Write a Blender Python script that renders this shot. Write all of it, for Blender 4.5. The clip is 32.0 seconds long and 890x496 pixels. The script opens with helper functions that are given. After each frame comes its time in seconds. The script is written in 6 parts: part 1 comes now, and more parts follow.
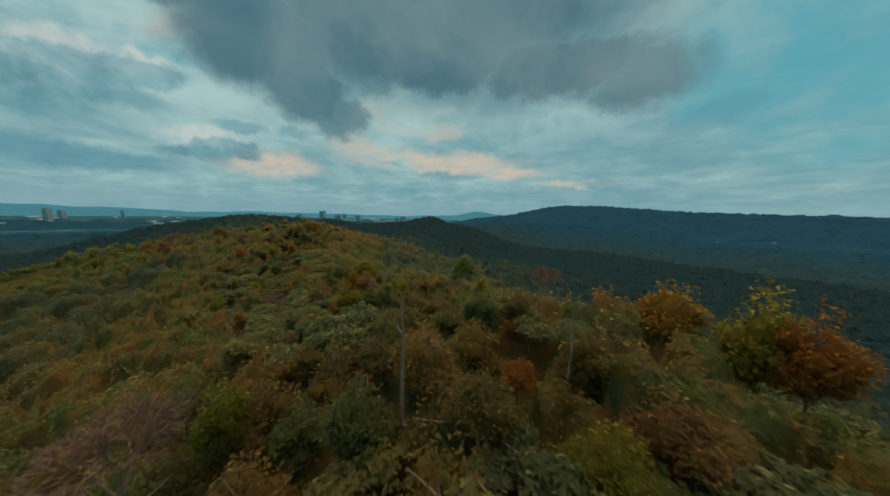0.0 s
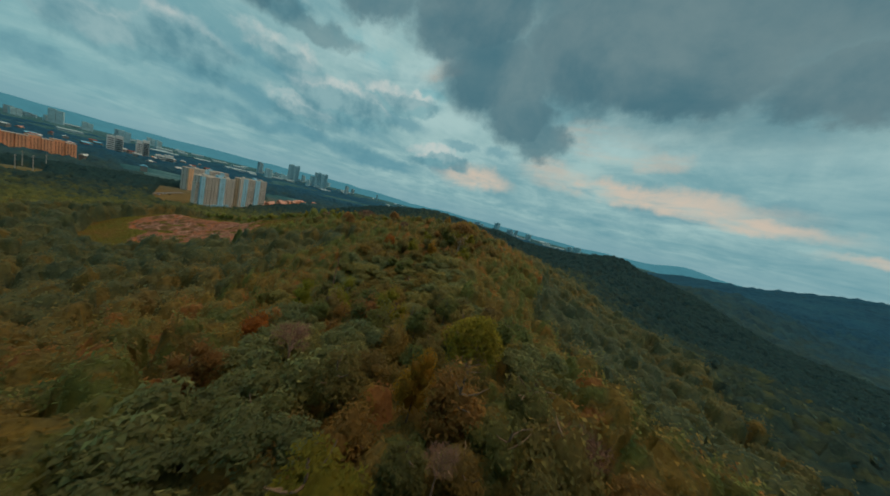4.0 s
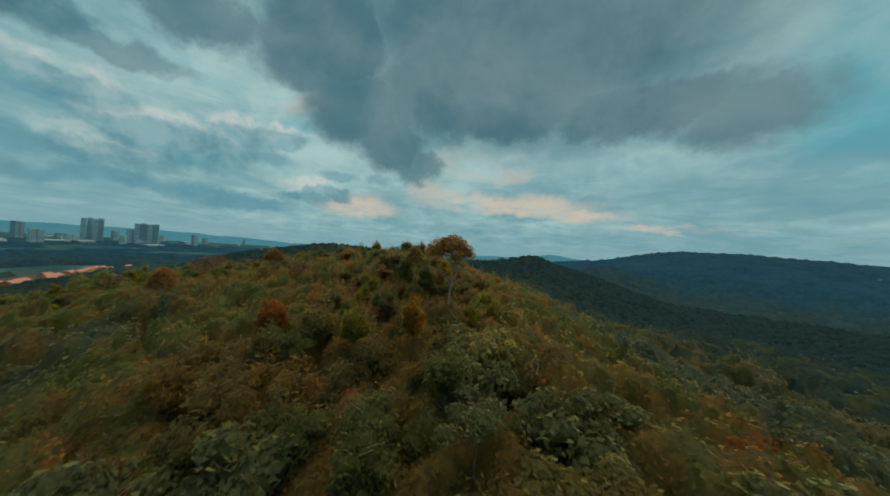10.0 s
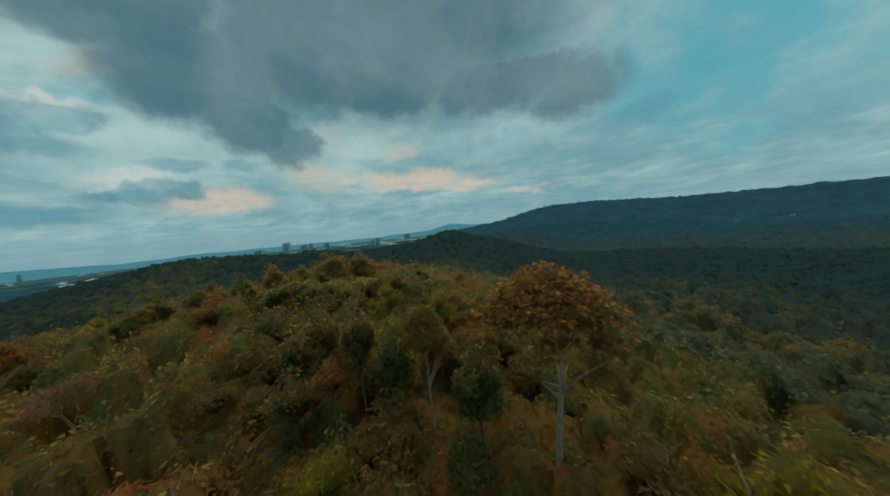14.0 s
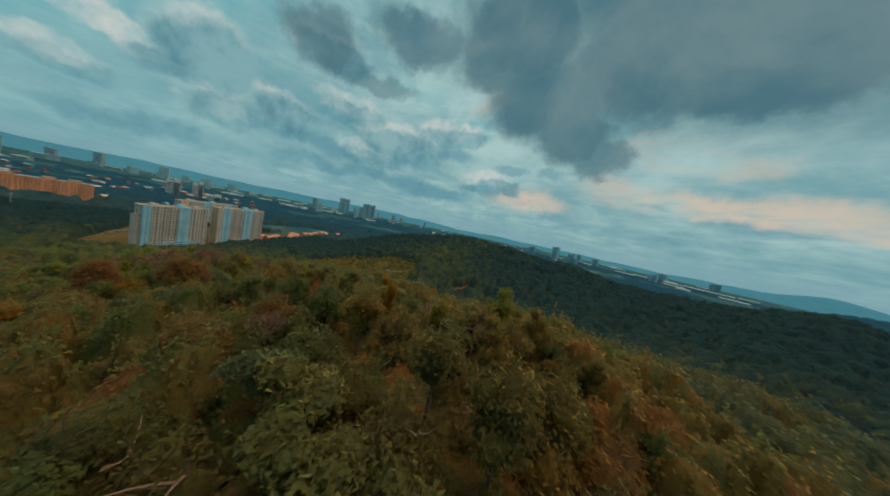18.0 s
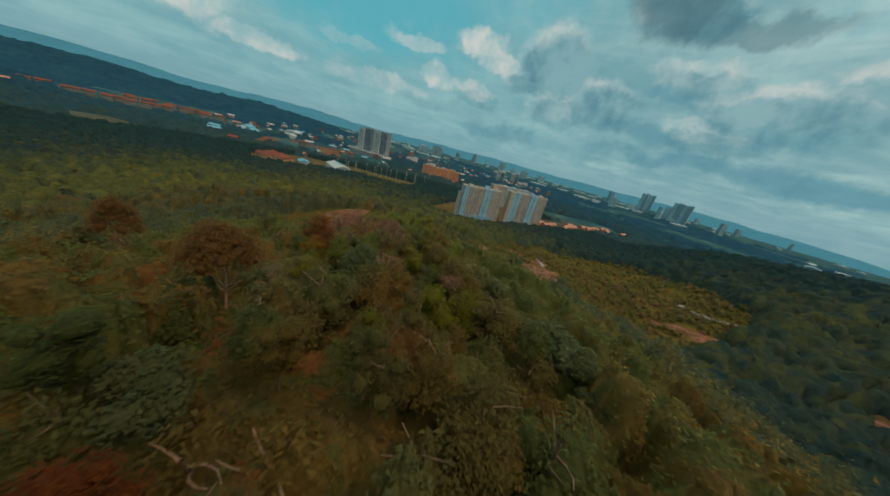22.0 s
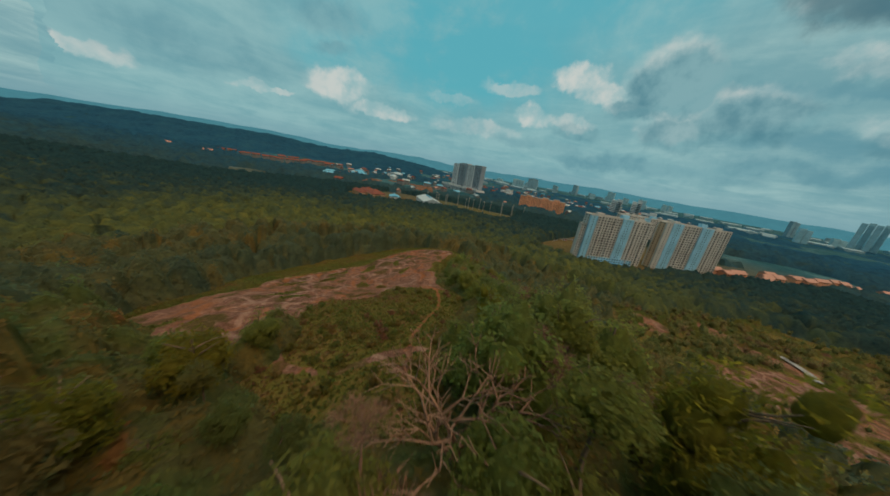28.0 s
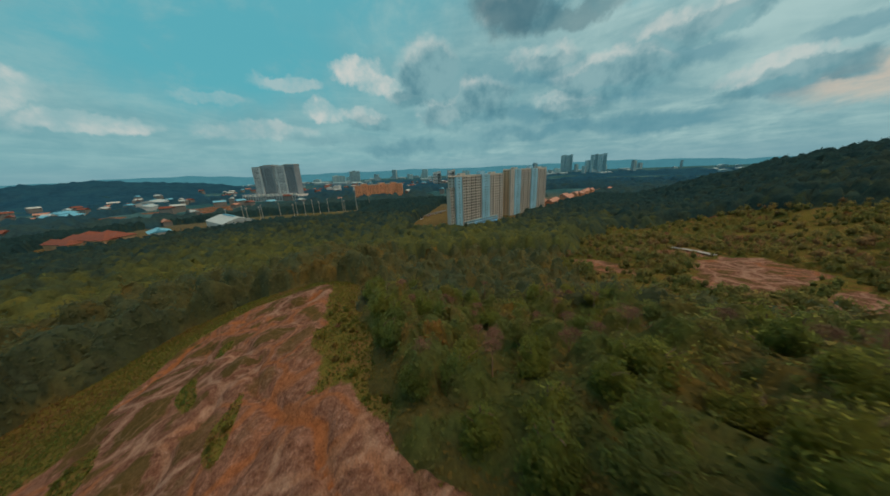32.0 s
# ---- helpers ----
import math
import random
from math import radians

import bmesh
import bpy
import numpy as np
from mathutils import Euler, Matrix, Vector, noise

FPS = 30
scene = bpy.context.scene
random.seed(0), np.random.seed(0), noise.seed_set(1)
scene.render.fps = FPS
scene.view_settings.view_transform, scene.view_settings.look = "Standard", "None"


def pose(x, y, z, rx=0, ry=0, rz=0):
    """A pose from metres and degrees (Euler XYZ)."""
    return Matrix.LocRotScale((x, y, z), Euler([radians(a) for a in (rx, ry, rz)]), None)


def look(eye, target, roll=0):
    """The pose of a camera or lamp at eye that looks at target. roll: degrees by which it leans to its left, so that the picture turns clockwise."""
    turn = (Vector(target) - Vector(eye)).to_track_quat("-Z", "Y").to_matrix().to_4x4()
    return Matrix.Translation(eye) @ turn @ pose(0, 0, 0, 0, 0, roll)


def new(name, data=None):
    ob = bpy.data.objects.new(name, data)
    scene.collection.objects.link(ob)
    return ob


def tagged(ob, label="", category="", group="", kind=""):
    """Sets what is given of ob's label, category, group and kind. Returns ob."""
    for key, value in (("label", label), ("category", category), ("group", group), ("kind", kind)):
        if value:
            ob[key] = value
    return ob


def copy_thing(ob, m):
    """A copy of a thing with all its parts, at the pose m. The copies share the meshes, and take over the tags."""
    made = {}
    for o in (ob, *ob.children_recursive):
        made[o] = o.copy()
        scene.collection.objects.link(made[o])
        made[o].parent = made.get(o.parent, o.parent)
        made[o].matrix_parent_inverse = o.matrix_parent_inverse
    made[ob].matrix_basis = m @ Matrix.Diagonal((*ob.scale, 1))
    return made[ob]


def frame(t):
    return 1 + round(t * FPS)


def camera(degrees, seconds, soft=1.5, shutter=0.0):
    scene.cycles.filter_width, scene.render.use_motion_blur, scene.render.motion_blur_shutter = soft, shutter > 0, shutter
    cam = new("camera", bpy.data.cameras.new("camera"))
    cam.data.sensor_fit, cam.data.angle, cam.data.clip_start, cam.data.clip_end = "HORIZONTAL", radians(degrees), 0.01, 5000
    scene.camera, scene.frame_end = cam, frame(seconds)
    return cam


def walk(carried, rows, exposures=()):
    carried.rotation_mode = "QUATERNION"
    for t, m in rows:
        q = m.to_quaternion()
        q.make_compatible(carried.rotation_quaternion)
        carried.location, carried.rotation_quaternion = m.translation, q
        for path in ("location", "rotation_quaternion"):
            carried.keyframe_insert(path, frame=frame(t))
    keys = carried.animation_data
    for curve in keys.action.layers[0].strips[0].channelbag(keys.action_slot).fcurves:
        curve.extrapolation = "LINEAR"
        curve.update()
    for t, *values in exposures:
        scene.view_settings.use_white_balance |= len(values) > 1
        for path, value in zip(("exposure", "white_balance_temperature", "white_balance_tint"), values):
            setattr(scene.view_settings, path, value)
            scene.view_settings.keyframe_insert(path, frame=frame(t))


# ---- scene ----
cam = camera(118.7, 32.0, soft=1.7, shutter=0.3)
PATH = [
    (0, (0.00, 0.00, 120.00), (-0.61, 99.16, 107.06), 1.35),
    (0.5, (-1.11, 7.05, 119.98), (-6.74, 106.03, 106.90), 0.93),
    (1, (-2.05, 14.19, 119.97), (-14.95, 112.55, 107.37), 1.49),
    (1.5, (-3.61, 21.37, 119.83), (-23.90, 118.51, 107.52), 3.33),
    (2, (-5.45, 28.58, 119.59), (-33.16, 123.87, 107.21), 5.31),
    (2.5, (-6.87, 36.04, 119.09), (-43.62, 128.17, 106.41), 8.02),
    (3, (-8.69, 43.48, 118.44), (-53.53, 131.92, 105.49), 10.52),
    (3.5, (-11.18, 50.58, 117.70), (-62.89, 135.15, 104.52), 12.91),
    (4, (-13.97, 57.28, 117.36), (-70.89, 138.29, 103.31), 14.54),
    (4.5, (-17.33, 63.43, 116.76), (-77.99, 141.70, 102.86), 16.02),
    (5, (-20.89, 69.77, 115.74), (-84.56, 145.60, 101.80), 17.09),
    (5.5, (-25.34, 75.84, 114.05), (-89.90, 151.02, 100.64), 17.33),
    (6, (-30.52, 81.49, 112.30), (-94.36, 157.47, 99.93), 16.93),
    (6.5, (-36.31, 86.57, 111.11), (-98.23, 164.33, 100.24), 16.06),
    (7, (-42.28, 91.29, 110.36), (-102.07, 170.91, 101.09), 15.14),
    (7.5, (-48.38, 96.03, 109.73), (-105.36, 177.86, 102.24), 13.97),
    (8, (-54.83, 100.65, 109.23), (-107.96, 185.18, 103.62), 12.62),
    (8.5, (-61.58, 105.11, 108.74), (-109.47, 192.84, 105.50), 11.06),
    (9, (-68.31, 109.52, 108.50), (-109.40, 200.68, 107.05), 8.86),
    (9.5, (-74.78, 114.00, 107.98), (-107.98, 208.33, 108.79), 6.80),
    (10, (-80.80, 118.70, 108.60), (-105.64, 215.56, 109.77), 3.95),
    (10.5, (-86.53, 123.52, 109.26), (-102.61, 222.22, 110.49), 1.28),
    (11, (-91.75, 128.78, 110.16), (-99.77, 228.45, 110.85), -1.11),
    (11.5, (-95.96, 134.56, 111.25), (-97.94, 234.54, 110.83), -3.35),
    (12, (-99.65, 140.37, 112.32), (-96.83, 240.32, 110.72), -4.93),
    (12.5, (-102.51, 146.21, 113.37), (-96.29, 245.98, 110.63), -6.23),
    (13, (-104.75, 151.95, 114.67), (-96.02, 251.46, 110.12), -6.82),
    (13.5, (-106.95, 157.75, 116.42), (-95.84, 256.88, 109.38), -6.37),
    (14, (-108.87, 163.96, 117.74), (-98.05, 263.07, 109.94), -5.66),
    (14.5, (-110.28, 170.96, 118.72), (-104.44, 270.56, 112.03), -3.78),
    (15, (-111.23, 178.58, 119.47), (-114.01, 278.41, 114.33), -1.35),
    (15.5, (-111.81, 186.68, 120.06), (-125.68, 285.61, 115.53), 1.05),
    (16, (-112.29, 194.90, 120.62), (-136.64, 291.75, 115.50), 2.13),
    (16.5, (-112.65, 203.24, 121.16), (-149.64, 296.00, 115.99), 5.43),
    (17, (-112.83, 211.68, 121.74), (-162.86, 298.07, 115.83), 7.75),
    (17.5, (-114.14, 220.02, 122.11), (-176.13, 298.19, 115.25), 9.84),
    (18, (-116.30, 228.18, 122.70), (-189.72, 295.47, 113.64), 11.68),
    (18.5, (-120.07, 235.81, 122.98), (-202.44, 291.34, 111.54), 13.43),
    (19, (-125.23, 242.63, 123.17), (-214.23, 285.81, 108.52), 14.69),
    (19.5, (-131.33, 248.47, 123.24), (-224.62, 279.38, 104.78), 15.85),
    (20, (-138.41, 253.46, 123.29), (-233.94, 272.26, 100.48), 16.24),
    (20.5, (-146.60, 256.96, 122.41), (-242.77, 263.77, 95.84), 16.75),
    (21, (-155.55, 258.82, 121.81), (-250.81, 254.93, 91.65), 16.62),
    (21.5, (-164.38, 260.32, 120.99), (-257.78, 246.68, 87.98), 16.02),
    (22, (-172.80, 260.76, 119.87), (-264.13, 239.89, 84.89), 14.84),
    (22.5, (-180.86, 260.15, 118.43), (-270.46, 234.20, 82.40), 13.47),
    (23, (-188.73, 258.79, 116.76), (-277.13, 229.24, 80.55), 12.12),
    (23.5, (-196.63, 257.20, 115.11), (-283.96, 224.01, 79.45), 10.73),
    (24, (-203.97, 254.08, 113.89), (-290.05, 216.72, 79.31), 9.70),
    (24.5, (-211.50, 251.40, 112.49), (-295.88, 209.22, 79.29), 9.34),
    (25, (-218.87, 248.19, 110.58), (-300.96, 200.92, 78.53), 9.76),
    (25.5, (-225.92, 244.16, 108.14), (-305.49, 192.17, 77.05), 10.58),
    (26, (-233.16, 239.50, 106.17), (-310.04, 183.25, 75.77), 11.10),
    (26.5, (-240.47, 233.28, 104.35), (-315.31, 174.24, 74.13), 11.34),
    (27, (-247.86, 226.20, 102.31), (-322.22, 166.55, 72.12), 11.18),
    (27.5, (-255.33, 218.98, 99.68), (-331.60, 161.66, 69.72), 10.52),
    (28, (-263.15, 212.49, 96.31), (-341.86, 158.37, 66.70), 9.66),
    (28.5, (-270.39, 204.89, 93.59), (-352.73, 156.17, 64.51), 8.60),
    (29, (-277.72, 197.28, 90.97), (-363.92, 155.53, 62.24), 7.44),
    (29.5, (-285.28, 190.00, 88.04), (-374.89, 155.92, 59.60), 5.87),
    (30, (-292.72, 182.62, 85.33), (-385.02, 156.95, 56.67), 4.25),
    (30.5, (-300.68, 175.93, 82.74), (-394.85, 158.49, 53.96), 2.75),
    (31, (-309.00, 169.96, 80.33), (-404.26, 159.81, 51.65), 1.02),
    (31.5, (-317.36, 164.65, 78.12), (-413.14, 159.94, 49.74), -0.87),
    (32, (-325.91, 159.85, 76.22), (-421.93, 158.54, 48.33), -2.56),
]
walk(cam, [(t, look(eye, target, roll)) for t, eye, target, roll in PATH])

# ---- light: an overcast tropical sky with a warm break low in the north ----
SUN_AZ, SUN_EL = radians(8.0), radians(70.0)
sun_data = bpy.data.lights.new("sun", "SUN")
sun_data.energy, sun_data.angle, sun_data.color = 2.9, radians(60.0), (1.0, 0.70, 0.42)
sun = new("sun", sun_data)
sun.matrix_world = look((0, 0, 400), (-math.sin(SUN_AZ) * math.cos(SUN_EL), -math.cos(SUN_AZ) * math.cos(SUN_EL), 400 - math.sin(SUN_EL)))


def world_sky():
    world = bpy.data.worlds.new("overcast_sky")
    scene.world = world
    world.use_nodes = True
    nt = world.node_tree
    nt.nodes.clear()
    N, L = nt.nodes.new, nt.links.new

    def mth(op, a, b=None, clamp=False):
        n = N("ShaderNodeMath")
        n.operation, n.use_clamp = op, clamp
        for i, s in enumerate((a, b)):
            if s is None:
                continue
            if isinstance(s, (int, float)):
                n.inputs[i].default_value = s
            else:
                L(s, n.inputs[i])
        return n.outputs[0]

    def mix(f, a, b):
        n = N("ShaderNodeMix")
        n.data_type = "RGBA"
        for sock, s in ((n.inputs[0], f), (n.inputs[6], a), (n.inputs[7], b)):
            if isinstance(s, (int, float)):
                sock.default_value = s
            elif isinstance(s, tuple):
                sock.default_value = (*s, 1)
            else:
                L(s, sock)
        return n.outputs[2]

    def smooth(x, lo, hi):
        n = N("ShaderNodeMapRange")
        n.interpolation_type = "SMOOTHSTEP"
        n.inputs[1].default_value, n.inputs[2].default_value = lo, hi
        L(x, n.inputs[0])
        return n.outputs[0]

    co = N("ShaderNodeTexCoord").outputs["Generated"]
    sep = N("ShaderNodeSeparateXYZ")
    L(co, sep.inputs[0])
    X, Y, Z = sep.outputs
    up = mth("MAXIMUM", Z, 0.0)
    den = mth("ADD", up, 0.12)
    px, py = mth("DIVIDE", X, den), mth("DIVIDE", Y, den)
    comb = N("ShaderNodeCombineXYZ")
    L(px, comb.inputs[0]), L(py, comb.inputs[1])
    flat = comb.outputs[0]

    def fbm(vec, scale, detail, rough, dist, off):
        m = N("ShaderNodeMapping")
        m.inputs[1].default_value = off
        L(vec, m.inputs[0])
        n = N("ShaderNodeTexNoise")
        n.inputs["Scale"].default_value, n.inputs["Detail"].default_value = scale, detail
        n.inputs["Roughness"].default_value, n.inputs["Distortion"].default_value = rough, dist
        L(m.outputs[0], n.inputs["Vector"])
        return n.outputs["Fac"]

    sky = N("ShaderNodeTexSky")
    sky.sky_type, sky.sun_disc = "NISHITA", False
    sky.sun_elevation, sky.sun_rotation = SUN_EL, SUN_AZ
    sky.air_density, sky.dust_density, sky.ozone_density = 1.6, 3.0, 1.5
    clear = N("ShaderNodeMix")
    clear.data_type, clear.blend_type = "RGBA", "MULTIPLY"
    clear.inputs[0].default_value = 1.0
    L(sky.outputs[0], clear.inputs[6])
    clear.inputs[7].default_value = (0.036, 0.072, 0.046, 1)
    blue = mix(0.85, clear.outputs[2], (0.100, 0.430, 0.520))
    # cloud layers lie on a view direction that is ruffled first, so that every edge breaks up
    def ruffle(vec, scale, amount, off, detail=6.0):
        m = N("ShaderNodeMapping")
        m.inputs[1].default_value = off
        L(co, m.inputs[0])
        n = N("ShaderNodeTexNoise")
        n.inputs["Scale"].default_value, n.inputs["Detail"].default_value, n.inputs["Roughness"].default_value = scale, detail, 0.6
        L(m.outputs[0], n.inputs["Vector"])
        s = N("ShaderNodeVectorMath")
        s.operation = "SUBTRACT"
        L(n.outputs["Color"], s.inputs[0])
        s.inputs[1].default_value = (0.5, 0.5, 0.5)
        k = N("ShaderNodeVectorMath")
        k.operation = "MULTIPLY_ADD"
        L(s.outputs[0], k.inputs[0])
        k.inputs[1].default_value = (amount, amount, amount * 0.8)
        L(vec, k.inputs[2])
        return k.outputs[0]

    def angles(vec):
        """Degrees to the left of +y, and up."""
        q = N("ShaderNodeSeparateXYZ")
        L(vec, q.inputs[0])
        az = mth("MULTIPLY", mth("ARCTAN2", mth("MULTIPLY", q.outputs[0], -1.0), q.outputs[1]), 57.2958)
        return az, mth("MULTIPLY", mth("ARCSINE", q.outputs[2]), 57.2958)

    torn = angles(ruffle(ruffle(co, 3.2, 0.22, (4.1, 0.3, 2.2)), 11.0, 0.10, (0.7, 5.1, 1.4), 8.0))
    ragged = angles(ruffle(ruffle(ruffle(co, 2.6, 0.06, (4.1, 0.3, 2.2)), 8.0, 0.13, (0.7, 5.1, 1.4), 8.0), 24.0, 0.06, (3.7, 2.1, 1.4), 6.0))
    crisp = angles(ruffle(ruffle(co, 6.0, 0.11, (2.1, 3.3, 0.2)), 19.0, 0.055, (0.2, 1.1, 6.4), 8.0))

    def oval(item, at, soft):
        """1 inside an oval (its middle, half width, half height, weight and slant), 0 outside."""
        az, el, ha, he, w = item[:5]
        slant = item[5] if len(item) > 5 else 0.0
        da = mth("SUBTRACT", at[0], az)
        de = mth("SUBTRACT", mth("SUBTRACT", at[1], el), mth("MULTIPLY", da, slant))
        u, v = mth("DIVIDE", da, ha), mth("DIVIDE", de, he)
        d = mth("SQRT", mth("ADD", mth("MULTIPLY", u, u), mth("MULTIPLY", v, v)))
        return mth("MULTIPLY", smooth(d, 1.0 + soft, 1.0 - soft), w)

    def bank_of(items, at, soft):
        total = None
        for item in items:
            f = oval(item, at, soft)
            total = f if total is None else mth("MAXIMUM", total, f)
        return total

    billow = angles(ruffle(ruffle(co, 9.0, 0.085, (2.1, 3.3, 0.2), 4.0), 27.0, 0.05, (0.2, 1.1, 6.4), 6.0))
    big = fbm(flat, 0.55, 6.0, 0.55, 0.3, (3.1, 7.7, 0.4))
    fine = fbm(flat, 1.5, 8.0, 0.62, 0.5, (11.3, 2.9, 1.7))
    puff = fbm(co, 6.0, 8.0, 0.6, 0.25, (1.9, 4.3, 8.8))
    wisp = mth("ADD", mth("MULTIPLY", fine, 0.55), mth("MULTIPLY", puff, 0.45))
    long_ = N("ShaderNodeMapping")
    long_.inputs[3].default_value = (2.2, 2.2, 9.0)
    L(co, long_.inputs[0])
    streak = fbm(long_.outputs[0], 1.6, 8.0, 0.6, 0.6, (5.5, 1.2, 3.3))
    # pale overcast, open sky in the south-west and the north-east
    pale = mix(smooth(mth("ADD", mth("MULTIPLY", wisp, 0.7), mth("MULTIPLY", streak, 0.3)), 0.38, 0.62), (0.172, 0.348, 0.385), (0.345, 0.522, 0.515))
    pale = mix(mth("MULTIPLY", smooth(torn[0], 62.0, 112.0), 0.42), pale, (0.165, 0.400, 0.440))
    opened = bank_of([(128, 20, 24, 9, 0.95), (120, 33, 34, 14, 0.9), (146, 15, 9, 4, 0.7), (-52, 21, 13, 10, 0.85), (-60, 12, 12, 5, 0.5), (180, 40, 40, 16, 0.6), (104, 25, 14, 5, 0.6), (44, 21, 3, 2, 0.4), (2, 9.2, 4, 0.9, 0.5), (58, 24, 5, 2, 0.4)], torn, 0.45)
    veil = smooth(wisp, 0.45, 0.62)
    col = mix(mth("MULTIPLY", opened, mth("SUBTRACT", 1.0, mth("MULTIPLY", veil, 0.6))), pale, blue)
    # brighter breaks
    breaks = bank_of([(46, 24.5, 6, 3, 0.8, -0.3), (60, 21.5, 7, 2.2, 0.7), (58, 17, 8, 2, 0.5), (40, 18, 7, 3, 0.6), (-6, 18.5, 20, 2.2, 0.55), (11, 18.6, 8, 2.4, 0.7), (-26, 16, 8, 2.5, 0.35), (58, 32, 3, 8, 0.6), (36, 12.5, 9, 2, 0.4)], torn, 0.55)
    col = mix(mth("MULTIPLY", breaks, mth("ADD", 0.45, mth("MULTIPLY", veil, 0.55))), col, (0.400, 0.575, 0.570))
    # low streaky banks of blue-grey cloud
    low = mth("MULTIPLY", mth("MULTIPLY", mth("MULTIPLY", smooth(Z, 0.30, 0.12), smooth(Z, 0.01, 0.05)), smooth(crisp[0], 100.0, 62.0)), smooth(streak, 0.47, 0.62))
    col = mix(mth("MULTIPLY", low, 0.55), col, (0.110, 0.280, 0.340))
    bands = bank_of([(61, 11.6, 7, 1.7, 0.9, 0.02), (68, 6.8, 6, 1.2, 0.75), (53, 6.2, 8, 1.5, 0.85), (42, 8.6, 4, 1.2, 0.8), (76, 10, 8, 1.2, 0.7), (72, 14.5, 6, 1.0, 0.7), (51, 14, 6, 1.2, 0.7), (30, 13, 3, 1.0, 0.6), (38, 13.2, 3, 0.8, 0.6), (85, 15, 7, 1.6, 0.5),
                     (-42, 14.4, 7, 2.4, 0.6, -0.35), (-32, 12, 16, 6, 0.36), (-47, 20, 16, 11, 0.34), (-30, 4, 20, 2.2, 0.4), (-24, 11, 8, 1.5, 0.4), (-40, 8, 9, 1.4, 0.45), (14, 5, 16, 1.0, 0.35), (-1, 8.2, 7, 0.9, 0.5), (-14, 11.5, 2.5, 1.4, 0.5)], crisp, 0.5)
    col = mix(mth("MULTIPLY", bands, mth("ADD", 0.55, mth("MULTIPLY", puff, 0.6))), col, (0.088, 0.258, 0.325))
    # warm break low in the north
    warm = bank_of([(33, 7.8, 7, 2.0, 0.95), (3, 10.8, 15, 1.9, 0.95, 0.03), (-8, 8.9, 10, 1.2, 0.95, 0.06), (-27, 6.1, 8, 0.7, 0.85), (17, 12.8, 6, 1.8, 0.6), (11, 18.6, 7, 2.4, 0.75, 0.12), (3, 16.6, 5, 1.3, 0.6), (44, 24.5, 4, 1.4, 0.5, -0.3)], crisp, 0.55)
    col = mix(mth("MULTIPLY", warm, smooth(mth("ADD", mth("MULTIPLY", streak, 0.6), mth("MULTIPLY", puff, 0.4)), 0.64, 0.42)), col, (0.600, 0.510, 0.415))
    # cumulus in the west: white tops, then grey bodies over them
    heaps = [(91, 16.5, 6, 4.6, 0.9), (82, 12.3, 7, 3.2, 0.85), (60, 13.6, 9, 2.6, 0.8), (50, 17.3, 7, 1.7, 0.7, -0.1), (40, 9.2, 6, 1.4, 0.7, -0.15), (75, 24.2, 7, 2.4, 0.85), (89, 10, 5, 2.4, 0.7), (70, 17, 6, 2.0, 0.6), (97, 13.4, 3.5, 1.7, 0.6), (104, 9.5, 4, 1.3, 0.5), (66, 10, 6, 1.6, 0.6)]
    white = [(az + 1.5, el + 1.3, ha * 0.95, he * 0.95, 0.75) for az, el, ha, he, *_ in heaps]
    white += [(105.5, 17.4, 4.6, 2.2, 1.0), (101, 15.6, 4.5, 1.7, 0.95), (112, 11.2, 3.2, 1.8, 0.95), (117, 15.3, 5, 1.3, 0.5), (149, 10.2, 5.5, 2.4, 0.95, -0.05), (141, 7.6, 6, 1.1, 0.9), (178, 6, 4, 1.1, 0.8), (160, 7, 4, 0.6, 0.7), (123, 8, 9, 1.4, 0.5), (128, 12, 5, 1.0, 0.35)]
    knobs = fbm(co, 15.0, 7.0, 0.55, 0.0, (4.4, 0.9, 2.6))
    body = smooth(mth("ADD", mth("MULTIPLY", puff, 0.45), mth("MULTIPLY", knobs, 0.55)), 0.38, 0.60)
    col = mix(mth("MULTIPLY", bank_of(white, billow, 0.24), mth("ADD", 0.55, mth("MULTIPLY", body, 0.45))), col, mix(body, (0.330, 0.500, 0.510), (0.560, 0.600, 0.570)))
    col = mix(bank_of(heaps, billow, 0.24), col, mix(body, (0.080, 0.222, 0.275), (0.180, 0.370, 0.405)))
    grey = bank_of([(93, 5.0, 14, 1.4, 0.8), (77, 6.2, 9, 1.2, 0.7), (60, 6.6, 10, 1.2, 0.6), (150, 19.5, 6, 2.2, 0.6), (150, 15.5, 3, 0.9, 0.6), (172, 10, 15, 3.2, 0.5), (110, 6.5, 8, 1.0, 0.45)], crisp, 0.5)
    col = mix(grey, col, mix(body, (0.100, 0.262, 0.320), (0.175, 0.360, 0.400)))
    # the heavy grey cloud overhead in the north, with a torn lower edge
    heavy = bank_of([(-2, 47, 42, 25, 1.0), (14, 31, 18, 9, 1.0), (44, 31, 10, 5, 0.95), (33, 26, 12, 6.5, 0.95), (27, 20.5, 7, 5.0, 0.92), (22, 17.4, 5, 3.6, 0.8), (40, 36, 13, 9, 1.0), (-34, 21.5, 8, 4.0, 0.9), (-20, 25.5, 16, 4.5, 1.0), (3, 28, 16, 6, 1.0), (60, 31, 9, 3.6, 0.85), (77, 25.5, 7, 4.0, 0.85), (67, 22.8, 8, 1.7, 0.6), (0, 75, 120, 20, 0.9)], ragged, 0.34)
    lump = fbm(co, 3.2, 8.0, 0.58, 0.3, (6.9, 1.3, 0.8))
